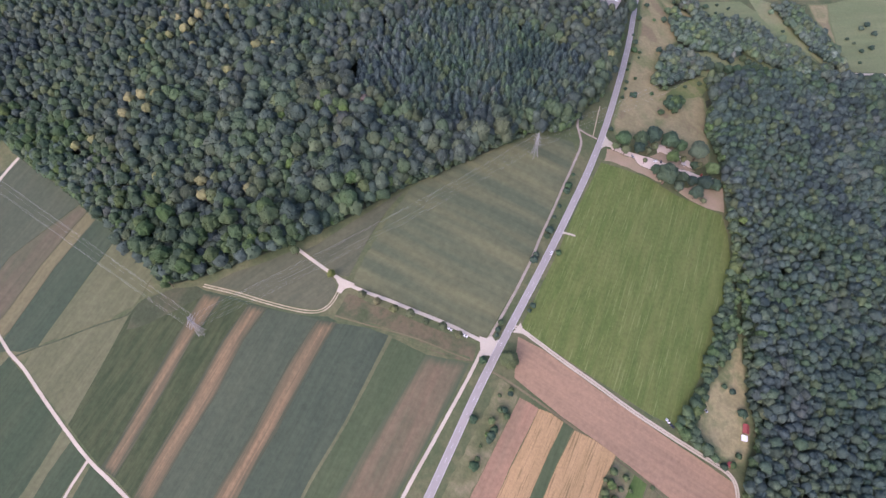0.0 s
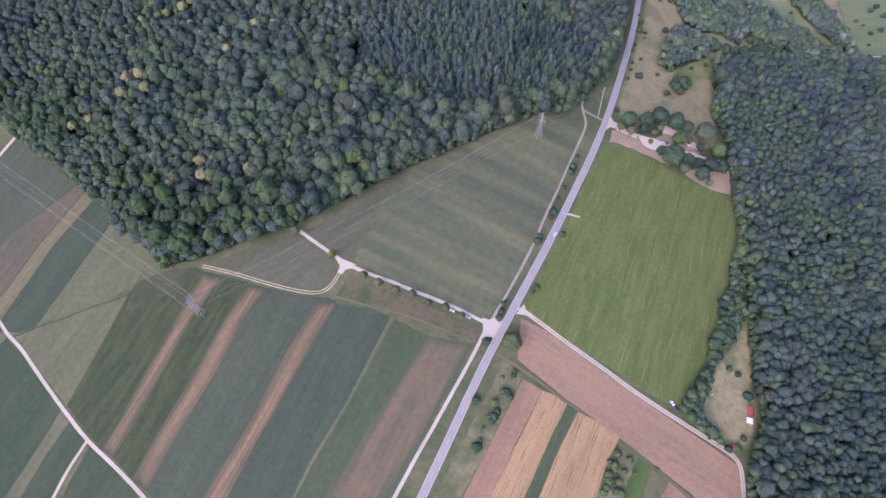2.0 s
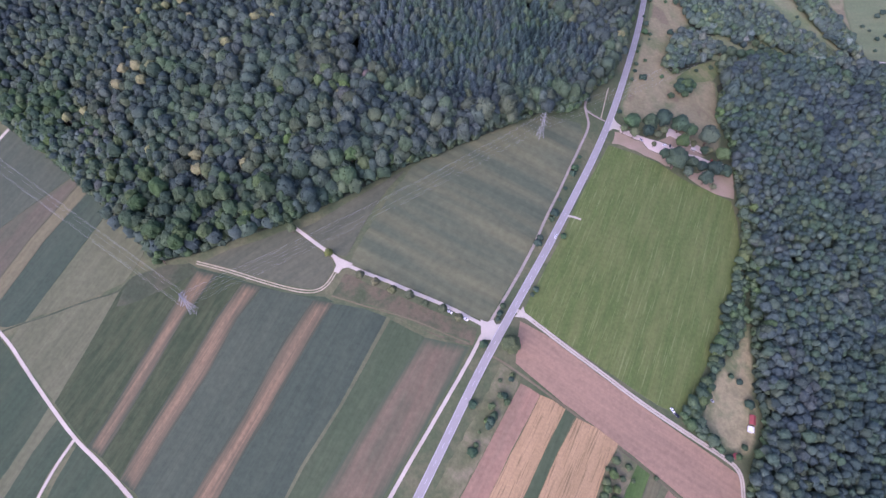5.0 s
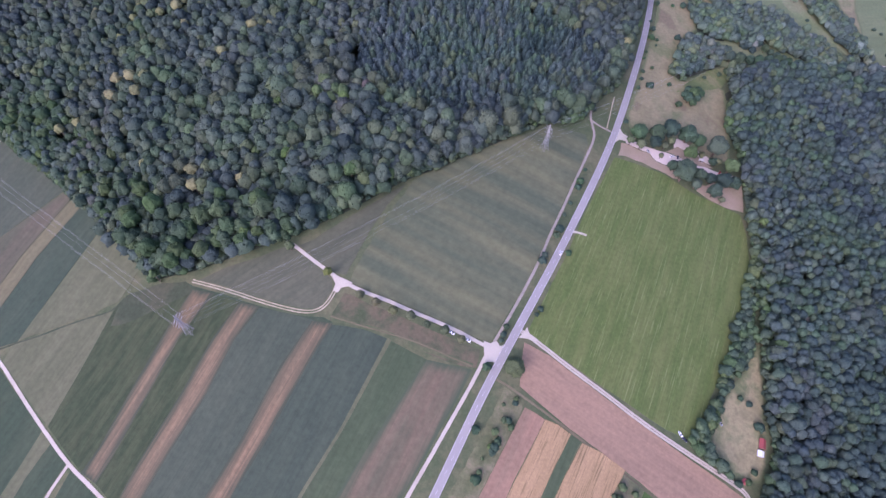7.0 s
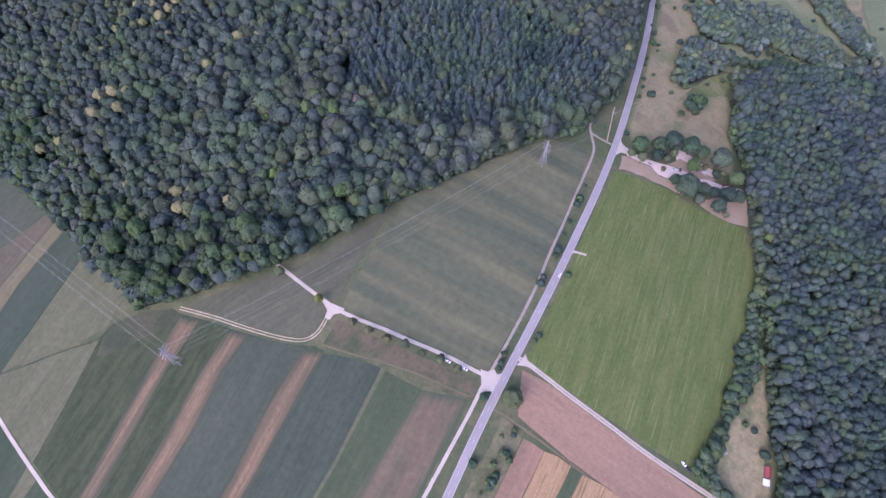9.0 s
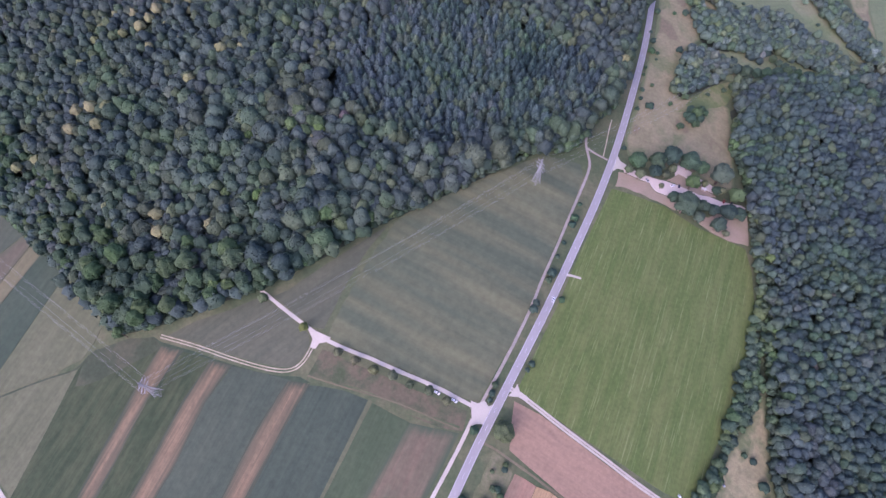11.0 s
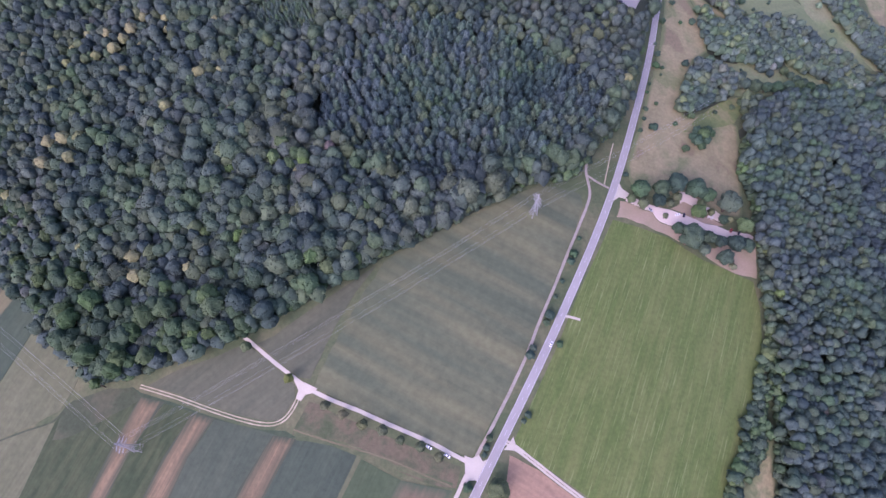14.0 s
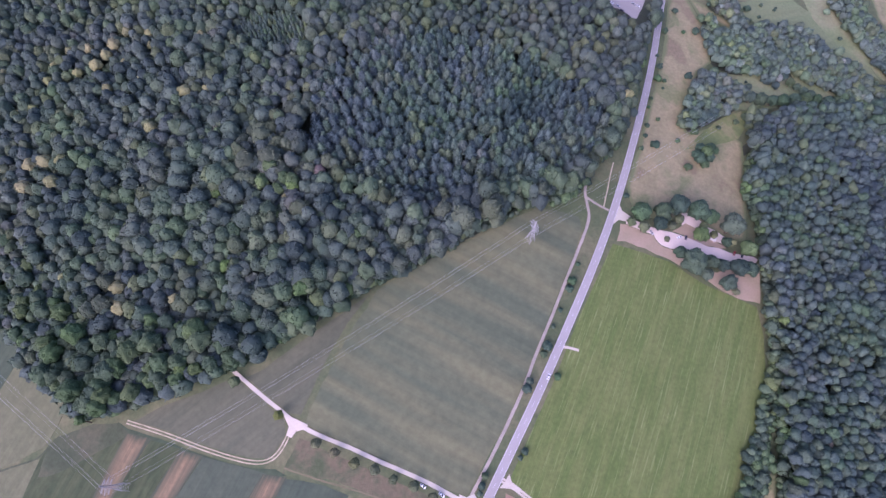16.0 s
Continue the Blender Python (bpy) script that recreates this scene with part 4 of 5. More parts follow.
def foliage_mesh(name, trees, shapes, mat, squash=1.0):
    """Many crowns as one mesh: places (x, y, width, height of the crown's middle)."""
    rng = np.random.default_rng(len(trees) + 5)
    all_pts, all_tris, tones, base = [], [], [], 0
    for x, y, w, h in trees:
        w, h = w * TALL, h * TALL
        pts, tris = shapes[rng.integers(len(shapes))]
        a = rng.uniform(0, 6.283)
        c, s = math.cos(a), math.sin(a)
        q = pts * np.array([w * rng.uniform(0.88, 1.12), w * rng.uniform(0.88, 1.12), w * squash * rng.uniform(0.9, 1.25)])
        q = np.stack([q[:, 0] * c - q[:, 1] * s + x, q[:, 0] * s + q[:, 1] * c + y, q[:, 2] + relief(x, y) + h], 1)
        all_pts.append(q)
        all_tris.append(tris + base)
        tones.append(np.full(len(q), min(1.0, max(0.0, rng.beta(1.6, 1.8) * 0.8 + 0.5 * noise.noise((x * 0.02, y * 0.02, 7.0)) + 0.1))))
        base += len(q)
    pts, tris, tone = np.concatenate(all_pts), np.concatenate(all_tris), np.concatenate(tones)
    me = bpy.data.meshes.new(name)
    me.vertices.add(len(pts))
    me.vertices.foreach_set("co", pts.astype(np.float32).ravel())
    me.loops.add(tris.size)
    me.loops.foreach_set("vertex_index", tris.astype(np.int32).ravel())
    me.polygons.add(len(tris))
    me.polygons.foreach_set("loop_start", np.arange(0, tris.size, 3, dtype=np.int32))
    me.attributes.new("tone", "FLOAT", "POINT").data.foreach_set("value", tone.astype(np.float32))
    me.materials.append(mat)
    me.update(calc_edges=True)
    me.polygons.foreach_set("use_smooth", np.ones(len(tris), dtype=bool))
    return new(name, me)


def array_mesh(name, pts, tris, mat):
    me = bpy.data.meshes.new(name)
    me.from_pydata(pts.tolist(), [], tris.tolist())
    me.polygons.foreach_set("use_smooth", np.ones(len(tris), dtype=bool))
    me.materials.append(mat)
    me.update()
    return me


def limb(a, b, ra, rb, sides=6):
    a, b = np.array(a, float), np.array(b, float)
    way = (b - a) / np.linalg.norm(b - a)
    u = np.cross(way, (0.3, 0.9, 0.2))
    u /= np.linalg.norm(u)
    v = np.cross(way, u)
    ring = [(math.cos(2 * math.pi * i / sides), math.sin(2 * math.pi * i / sides)) for i in range(sides)]
    pts = np.array([a + ra * (c * u + s * v) for c, s in ring] + [b + rb * (c * u + s * v) for c, s in ring])
    tris = []
    for i in range(sides):
        j = (i + 1) % sides
        tris += [(i, j, sides + j), (i, sides + j, sides + i)]
    return pts, np.array(tris)


def tree_template(name, seed, mat, width, middle, tall, label, lobes=22, leaves=330, bushy=False):
    """A tree of true size at the origin: a trunk with limbs, and its crown; kept far below the land and copied from there."""
    rng = np.random.default_rng(seed)
    root = new(name)
    root.empty_display_size = 0.5
    pieces = []
    r = 0.035 * width if not bushy else 0.02 * width
    fork = middle - 0.3 * width * tall
    if bushy:
        for k in range(5):
            a = 1.257 * k
            pieces.append(limb((0.1 * math.cos(a), 0.1 * math.sin(a), -0.3), (0.28 * width * math.cos(a), 0.28 * width * math.sin(a), middle), r, r * 0.4))
    else:
        pieces.append(limb((0, 0, -0.5), (0.1, 0, max(0.6, fork)), r * 1.5, r))
        for k in range(5):
            a = 1.257 * k + rng.uniform(-0.3, 0.3)
            pieces.append(limb((0.1, 0, max(0.5, fork - 0.1)), (0.3 * width * math.cos(a), 0.3 * width * math.sin(a), middle + 0.1 * width), r * 0.7, r * 0.2))
        pieces.append(limb((0.1, 0, max(0.6, fork)), (0, 0, middle + 0.3 * width * tall), r, r * 0.2))
    trunk = new("trunk", array_mesh("trunk", *joined(pieces), BARK))
    trunk.parent = root
    pts, tris = broad_crown(seed, lobes, leaves, 0.033)
    crown = new("crown", array_mesh("crown", pts * np.array([width, width, width * tall]) + np.array([0, 0, middle]), tris, mat))
    crown.parent = root
    tagged(root, label, "bush" if bushy else "tree")
    return root


def plant(templates, x, y, size, rng, group="", label=""):
    """A copy of one of the templates, standing on the land."""
    t = templates[rng.integers(len(templates))]
    size = size * TALL
    m = Matrix.Translation((x, y, relief(x, y))) @ Matrix.Rotation(rng.uniform(0, 6.28), 4, "Z") @ Matrix.Diagonal((size * rng.uniform(0.92, 1.08), size * rng.uniform(0.92, 1.08), size * rng.uniform(0.95, 1.1), 1))
    ob = copy_thing(t, m)
    return tagged(ob, label, group=group)


MAIN_WOOD = [(-512.2, 386.5), (-477.0, 378.1), (-456.5, 367.6), (-439.7, 353.4), (-419.8, 339.9), (-384.9, 317.3), (-354.3, 296.8), (-339.1, 286.0), (-329.4, 278.0), (-292.1, 254.1), (-251.6, 218.1), (-237.6, 206.8), (-202.3, 215.8), (-172.8, 228.6), (-134.4, 243.5), (-88.1, 269.8), (-45.2, 300.6), (-8.8, 320.9), (29.1, 345.7), (82.6, 380.6)] + [(117.7, 396.3), (135.9, 420.0), (154.8, 441.0), (166.1, 465.5), (177.6, 507.5), (194.2, 562.1), (203.7, 578.2), (210.7, 622.9), (221.2, 680.3), (66.3, 708.1), (-105.4, 686.7), (-276.1, 681.5), (-454.9, 684.9), (-590.1, 631.8), (-560.0, 640.0)]
WOOD_EDGE = [(-512.2, 386.5), (-477.0, 378.1), (-456.5, 367.6), (-439.7, 353.4), (-419.8, 339.9), (-384.9, 317.3), (-354.3, 296.8), (-339.1, 286.0), (-329.4, 278.0), (-292.1, 254.1), (-251.6, 218.1), (-237.6, 206.8), (-202.3, 215.8), (-172.8, 228.6), (-134.4, 243.5), (-88.1, 269.8), (-45.2, 300.6), (-8.8, 320.9), (29.1, 345.7), (82.6, 380.6)] + [(117.7, 396.3), (135.9, 420.0), (154.8, 441.0), (163.2, 464.9), (177.6, 507.5), (194.2, 562.1)]
SPRUCE_ZONE = [(-104.1, 413.9), (-100.6, 445.1), (-92.3, 486.4), (-31.5, 539.2), (48.0, 526.8), (103.6, 504.7), (148.7, 471.5), (144.4, 430.7), (97.1, 398.1), (46.4, 380.6), (-1.8, 365.8), (-40.8, 375.0), (-71.9, 395.3)]
YOUNG_ZONE = [(-178.1, 539.3), (-159.9, 552.7), (-129.3, 551.9), (-106.7, 533.6), (-114.2, 511.4), (-147.8, 506.0), (-169.8, 520.1)]
EAST_WOOD = [(285.2, 455.2), (267.5, 416.0), (275.7, 377.9), (271.2, 328.6), (268.7, 289.4), (263.3, 252.6), (260.9, 211.4), (257.0, 190.6), (251.2, 161.2), (246.7, 133.6), (248.1, 116.5), (245.6, 99.7), (238.4, 85.1), (231.6, 74.8), (227.7, 65.1), (224.9, 44.7), (223.6, 10.1), (411.9, 17.9), (640.0, 330.0)] + [(568.2, 523.4), (537.1, 541.7), (480.5, 534.8), (415.0, 517.9), (376.4, 509.5), (354.2, 506.4), (333.5, 507.1), (311.1, 494.9), (292.5, 473.7), (274.6, 459.1), (264.1, 446.6)]
EAST_EDGE = [(287.4, 493.8), (285.2, 455.2), (267.5, 416.0), (275.7, 377.9), (271.2, 328.6), (267.6, 289.2), (262.2, 252.5), (260.9, 211.4), (257.0, 190.6), (251.2, 161.2), (246.7, 133.6), (248.1, 116.5), (245.6, 99.7), (238.4, 85.1), (231.6, 74.8), (227.7, 65.1), (224.9, 44.7)]
FAR_LOT_HOLE = [(148.3, 602.3), (160.7, 628.6), (211.3, 646.7), (207.8, 607.8), (195.0, 567.4), (181.2, 558.7), (169.2, 575.2)]
SLOPE_THICKET = [(248.7, 539.3), (265.9, 540.7), (268.7, 532.6), (289.3, 528.6), (293.7, 519.7), (290.4, 509.5), (278.0, 500.9), (260.9, 488.6), (247.9, 480.2), (222.9, 467.0), (214.7, 468.6), (219.4, 481.4), (225.8, 497.8), (235.2, 521.7)]
LONG_THICKET = [(256.7, 608.9), (273.2, 605.0), (283.1, 596.2), (301.9, 594.4), (320.7, 607.9), (368.4, 617.4), (381.3, 603.9), (400.4, 590.4), (422.5, 576.2), (432.1, 564.0), (446.7, 558.5), (461.8, 554.3), (479.2, 537.0), (460.9, 501.0), (398.2, 500.1), (364.4, 510.1), (387.1, 527.2), (389.3, 535.6), (372.6, 543.2), (355.3, 548.0), (341.7, 555.5), (331.4, 551.5), (324.4, 534.1), (315.7, 537.0), (298.3, 543.6), (279.8, 543.4), (265.2, 547.2), (258.1, 559.4), (259.1, 580.5)]
UPPER_THICKET = [(269.8, 630.4), (296.8, 636.4), (300.6, 622.1), (316.5, 603.3), (309.0, 598.1), (291.1, 605.2), (274.9, 615.0)]
FAR_THICKET = [(413.7, 660.5), (422.4, 635.6), (439.7, 601.5), (454.6, 575.3), (470.0, 557.0), (482.8, 553.5), (489.0, 561.9), (487.4, 579.2), (482.8, 602.3), (473.8, 622.7), (458.9, 646.4), (456.0, 673.5)]
THICKETS = (SLOPE_THICKET, LONG_THICKET, UPPER_THICKET, FAR_THICKET)
HEDGES = (
    [(90.3, 381.2), (101.3, 390.1), (118.3, 403.7), (127.3, 408.1), (129.2, 405.0), (120.3, 394.7), (106.2, 384.4), (95.4, 377.6)],
    [(261.1, 266.2), (241.0, 220.2), (222.7, 178.3), (206.7, 143.0), (190.0, 122.5), (179.6, 111.7), (181.5, 106.1), (193.8, 114.4), (202.1, 125.2), (210.7, 141.2), (222.4, 157.2), (236.8, 169.0), (248.2, 188.6), (253.9, 213.6), (269.2, 255.4)],
    [(179.6, 111.7), (188.3, 98.1), (209.8, 85.1), (219.4, 81.0), (222.0, 85.1), (204.3, 91.7), (194.8, 104.7), (193.8, 114.4), (181.5, 106.1)],
)

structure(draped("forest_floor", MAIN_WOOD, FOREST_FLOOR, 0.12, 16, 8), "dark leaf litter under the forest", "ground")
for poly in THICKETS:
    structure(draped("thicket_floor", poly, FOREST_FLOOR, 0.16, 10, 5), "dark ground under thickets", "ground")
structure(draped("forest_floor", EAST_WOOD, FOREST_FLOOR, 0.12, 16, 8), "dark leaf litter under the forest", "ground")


# trees of another colour that stand out of the canopy: place and size
YELLOW_AT = [(-225.7, 425.7, 1), (-204.3, 459.9, 1), (-186.9, 462.1, 0.8), (-294.2, 398.6, 1), (-307.5, 397.1, 1), (-320.6, 394.9, 1), (-296.1, 378.7, 1.1), (-220.7, 294.8, 1), (-215.3, 279.4, 1), (-225.7, 285.4, 0.8), (-175.7, 285.5, 0.9), (-108.4, 366.8, 0.7), (-360.5, 341.7, 0.8), (-385.8, 362.8, 0.7), (-267.5, 303.6, 0.8), (-335.1, 448.2, 0.8), (-349.3, 447.1, 0.7), (-374.8, 470.3, 0.7), (-274.7, 466.2, 0.8), (-250.1, 479.8, 0.7), (-305.2, 483.3, 0.8), (-154.9, 457.2, 0.6), (-332.8, 478.1, 0.8), (-378.2, 445.5, 0.7), (162.6, 479.7, 1.0), (-301.5, 507.6, 0.8), (-267.1, 494.7, 0.7), (-203.2, 443.8, 0.6)] + [(-270.8, 524.1, 0.9), (-247.4, 511.1, 0.7), (-329.9, 492.1, 0.8), (-203.7, 519.2, 0.8), (-288.5, 488.3, 1), (-276.9, 508.4, 1), (-283.4, 499.5, 0.9), (-346.8, 350.4, 0.8), (-320.3, 375.5, 1.0), (-251.3, 524.5, 0.8), (-373.0, 484.4, 0.8), (-318.0, 505.5, 0.8)]
LIME_AT_A = [(-85.9, 294.6, 1.2), (-125.9, 375.2, 1.1), (-104.2, 378.6, 1.1), (-149.3, 381.4, 1), (-162.2, 369.2, 0.9), (-114.9, 351.2, 0.9), (-170.8, 315.2, 0.8), (-184.6, 231.8, 0.9), (-163.6, 238.6, 0.9), (-232.0, 205.4, 0.7), (37.0, 354.9, 0.7), (-51.6, 335.9, 1), (-71.1, 343.5, 0.9), (-227.0, 344.5, 0.8), (-334.3, 327.2, 0.8), (-123.2, 342.4, 0.8), (-166.8, 342.8, 0.8), (274.5, 298.1, 0.8), (260.7, 184.4, 0.9), (266.3, 235.2, 0.8), (274.8, 167.2, 0.8), (307.9, 230.5, 0.7), (-121.6, 389.1, 1.2), (-110.9, 380.6, 1.1), (-127.3, 380.5, 1), (-103.3, 375.2, 1), (-114.2, 370.8, 1), (-202.2, 384.8, 0.9)]
LIME_AT_B = [(-142.3, 310.5, 1), (-88.4, 300.4, 1.1), (-54.1, 296.6, 0.9), (-181.2, 246.1, 0.9), (-186.3, 239.9, 0.9)]
LIME_AT = LIME_AT_A + LIME_AT_B
RED_AT = [(-84.8, 389.1, 1), (-88.9, 374.4, 0.8), (-172.9, 425.9, 0.8), (-197.7, 371.9, 0.7), (-54.1, 363.6, 0.7), (290.9, 210.1, 0.7), (324.7, 270.5, 0.7)]


def clear_of(x, y):
    return all(math.dist((x, y), p[:2]) > 3.9 for p in YELLOW_AT + LIME_AT + RED_AT)


def forest(wood, gap, rng, zone=None, young=None, holes=(), dense=True):
    broad, spruce, small, low = [], [], [], []
    for x, y in scattered(wood, gap, rng, holes):
        if not clear_of(x, y):
            continue
        # old oaks stand wide apart in the middle of the main wood, larger trees on the far eastern slope
        if zone:
            big = 1 + 0.42 * min(1.0, max(0.0, (x + 350) / 160)) * min(1.0, max(0.0, (540 - y) / 120))
        else:
            big = 1 + 0.3 * min(1.0, max(0.0, (x - 330) / 170))
        if zone and inside(x, y, zone) or young and inside(x, y, young):
            continue
        if rng.random() > big**-1.5:
            low.append((x, y, rng.uniform(7.5, 9.5) * big, rng.uniform(9.5, 12.0)))
            continue
        w = gap * (1.05 + 0.75 * rng.beta(1.3, 2.4)) * big * (1 + 0.3 * noise.noise((x * 0.012, y * 0.012, 4.0)))
        broad.append((x, y, w, rng.uniform(12.0, 16.4) + 0.25 * (w - gap * 1.3)))
        for _ in range(1 + int(rng.random() < 0.4) if dense else int(rng.random() < 0.8)):
            low.append((x + rng.uniform(-6, 6), y + rng.uniform(-6, 6), rng.uniform(7.0, 9.5) * big, rng.uniform(8.8, 11.6)))
    for x, y in scattered(zone, 6.1, rng, holes) if zone else ():
        if clear_of(x, y):
            spruce.append((x, y, rng.uniform(6.8, 9.4), rng.uniform(11.0, 15.5)))
    for x, y in scattered(young, 3.2, rng) if young else ():
        small.append((x, y, rng.uniform(3.0, 4.4), rng.uniform(9, 11)))
    return broad, spruce, small, low


def fringe(edge, rng, inward, step=4.8):
    """Low trees and shrubs that close the forest's edge down to the ground."""
    out = []
    for x, y in offset_line(resample(edge, step), inward):
        out.append((x + rng.uniform(-1.5, 1.5), y + rng.uniform(-1.5, 1.5), rng.uniform(4.5, 7.5), rng.uniform(2.0, 4.5)))
        if rng.random() < 0.7:
            out.append((x + rng.uniform(-2, 2), y + rng.uniform(-2, 2), rng.uniform(5.0, 8.5), rng.uniform(5.5, 9.0)))
    return out


main_broad, main_spruce, main_young, main_low = forest(MAIN_WOOD, 6.8, PLAN, SPRUCE_ZONE, YOUNG_ZONE, (FAR_LOT_HOLE,))
east_broad, _, _, east_low = forest(EAST_WOOD, 5.5, PLAN, dense=False)
# the trees along the open fields stand singly; the rest of the wood is one canopy
front = sorted(main_broad, key=lambda p: min(math.dist(p[:2], q) for q in resample(WOOD_EDGE[3:14], 12)))[:260]
chosen = set(front)
main_broad = [p for p in main_broad if p not in chosen]

OAKS = [tree_template("oak_tree", 100 + s, TREE_OAK, 10.0, 12.5, 1.1, "dark green broadleaf tree at the forest edge") for s in range(8)]
for x, y, w, h in front:
    plant(OAKS, x, y, w / 11.0 * (0.55 + 0.45 * h / 13), PLAN, "forest edge trees")

tagged(foliage_mesh("deciduous_forest", main_broad, BROAD, LEAF_OAK, 1.2), "dense dark green deciduous forest canopy", "forest", kind="stuff")
tagged(foliage_mesh("spruce_forest", main_spruce, SPRUCE, LEAF_SPRUCE, 0.72), "bluish dark green spruce stand", "forest", kind="stuff")
tagged(foliage_mesh("young_plantation", main_young, SPRUCE, LEAF_YOUNG), "young bluish conifer plantation in the forest", "forest", kind="stuff")
tagged(foliage_mesh("understorey", main_low + east_low, LOW, LEAF_LOW), "lower trees between the forest crowns", "forest", kind="stuff")
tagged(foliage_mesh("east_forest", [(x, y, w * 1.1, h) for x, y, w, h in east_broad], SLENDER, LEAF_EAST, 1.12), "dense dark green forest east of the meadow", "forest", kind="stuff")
tagged(foliage_mesh("forest_fringe", fringe(WOOD_EDGE, PLAN, -1.0) + fringe(WOOD_EDGE, PLAN, -5.0, 6.0) + fringe(WOOD_EDGE, PLAN, -12.0, 7.0), MEDIUM, LEAF_FRINGE, 1.1), "leafy shrubs along the forest edge", "shrubs", kind="stuff")
tagged(foliage_mesh("forest_fringe", fringe(EAST_EDGE, PLAN, 0.5) + fringe(EAST_EDGE, PLAN, -5.0, 6.0) + fringe(EAST_EDGE, PLAN, -12.0, 7.0), MEDIUM, LEAF_FRINGE, 1.1), "leafy shrubs along the east forest edge", "shrubs", kind="stuff")
thick = [(x, y, PLAN.uniform(4.4, 9.4), PLAN.uniform(2.2, 7.0)) for poly in THICKETS for x, y in scattered(poly, 4.4, PLAN, (), 1.0)]
pale = [p for p in thick if noise.noise((p[0] * 0.03, p[1] * 0.03, 2.0)) + PLAN.uniform(-0.2, 0.2) > 0.5]
thick = [p for p in thick if p not in set(pale)]
tagged(foliage_mesh("thicket", thick, MEDIUM, LEAF_THICKET), "dark green thickets on the valley slope", "thicket", kind="stuff")
tagged(foliage_mesh("willow_thicket", pale, MEDIUM, LEAF_GREY), "silvery grey-green willows among thickets", "thicket", kind="stuff")
hedge = [(x, y, PLAN.uniform(4.2, 9.5), PLAN.uniform(1.8, 5.2)) for poly in HEDGES for x, y in scattered(poly, 3.9, PLAN)]
tagged(foliage_mesh("hedge", hedge, MEDIUM, LEAF_FRINGE), "bushy hedge between meadow and yard", "hedge", kind="stuff")


# ---- single trees and bushes ----
YELLOWS = [tree_template("chestnut_tree", 130 + s, TREE_YELLOW, 9.0, 16.0, 1.0, "broadleaf tree with yellowing crown in the forest") for s in range(3)]
LIMES = [tree_template("maple_tree", 140 + s, TREE_LIME, 10.0, 15.5, 1.05, "light green broadleaf tree in the forest") for s in range(3)]
REDS = [tree_template("copper_beech", 150, TREE_RED, 9.0, 15.5, 1.0, "reddish-brown beech in the forest")]
PARK = [tree_template("park_tree", 160 + s, TREE_DARK, 9.0, 5.4, 1.0, "dark green tree beside the car park") for s in range(3)]
WILLOWS = [tree_template("willow_tree", 165 + s, TREE_GREY, 9.0, 5.4, 1.0, "silvery willow among thickets") for s in range(2)]
ROUND = [tree_template("walnut_tree", 170, TREE_WALNUT, 10.5, 5.8, 0.9, "large round dark green tree by the road")]
ROW_TREES = [tree_template("fruit_tree", 185 + s, TREE_ROW, 4.2, 3.6, 1.0, "small olive green fruit tree lining the side road") for s in range(3)]
SMALL = [tree_template("fruit_tree", 180 + s, TREE_LIME, 4.6, 3.6, 1.0, "small fruit tree lining the side road") for s in range(3)]
BUSHES = [tree_template("bush", 190 + s, TREE_DARK, 4.5, 1.7, 0.8, "dark green bush in rough grass", 12, 90, True) for s in range(3)]
PALE_BUSHES = [tree_template("pale_bush", 195 + s, TREE_WALNUT, 4.0, 1.6, 0.85, "light green bush", 12, 90, True) for s in range(2)]

for x, y, s in YELLOW_AT:
    plant(YELLOWS, x, y, 1.14 * s, PLAN, "yellowing trees")
for x, y, s in LIME_AT:
    plant(LIMES, x, y, s, PLAN, "light green trees")
for x, y, s in [(-240.7, 214.4, 0.62), (-184.9, 230.7, 0.90), (-178.3, 235.7, 0.90), (-163.0, 246.6, 0.90), (-168.7, 245.3, 0.80), (-151.2, 260.1, 0.90), (-238.4, 214.4, 0.50), (-157.7, 245.7, 0.70)]:
    plant(LIMES, x, y, s, PLAN, "light green trees", "yellowish green broadleaf tree at the wood's foot")
for x, y, s in RED_AT:
    plant(REDS, x, y, s, PLAN)
for x, y, s in [(167.5, 377.6, 1.72), (183.1, 369.7, 1.44), (186.6, 379.6, 1.82), (200.8, 387.0, 2.03), (218.2, 383.6, 2.05), (228.5, 380.8, 1.52), (244.5, 372.8, 2.31), (198.5, 347.0, 1.14), (205.2, 337.5, 2.43), (222.8, 341.6, 1.33), (233.2, 340.1, 1.28), (245.7, 338.6, 1.62), (257.1, 339.3, 1.37), (218.5, 331.5, 1.15), (234.2, 325.1, 1.59), (241.0, 361.4, 1.04)]:
    plant(PARK, x, y, 0.93 * s, PLAN, "car park trees")
for x, y, s in [(160.0, 369.0, 1.74), (169.2, 365.0, 2.09), (201.0, 375.9, 1.82), (194.1, 370.1, 1.59), (230.3, 366.3, 1.50), (245.8, 361.3, 1.66), (242.1, 319.7, 1.45), (222.1, 372.4, 1.78), (189.1, 358.6, 1.16)]:
    plant(ROW_TREES, x, y, s, PLAN, "car park trees", "small olive green tree beside the car park")
for x, y, s in [(217.0, 363.2, 2.51), (255.6, 355.0, 3.00)]:
    plant(SMALL, x, y, s, PLAN, "car park trees", "bright green tree beside the car park")
for x, y, s in [(49.5, 147.9, 1.4)]:
    plant(ROUND, x, y, s, PLAN)
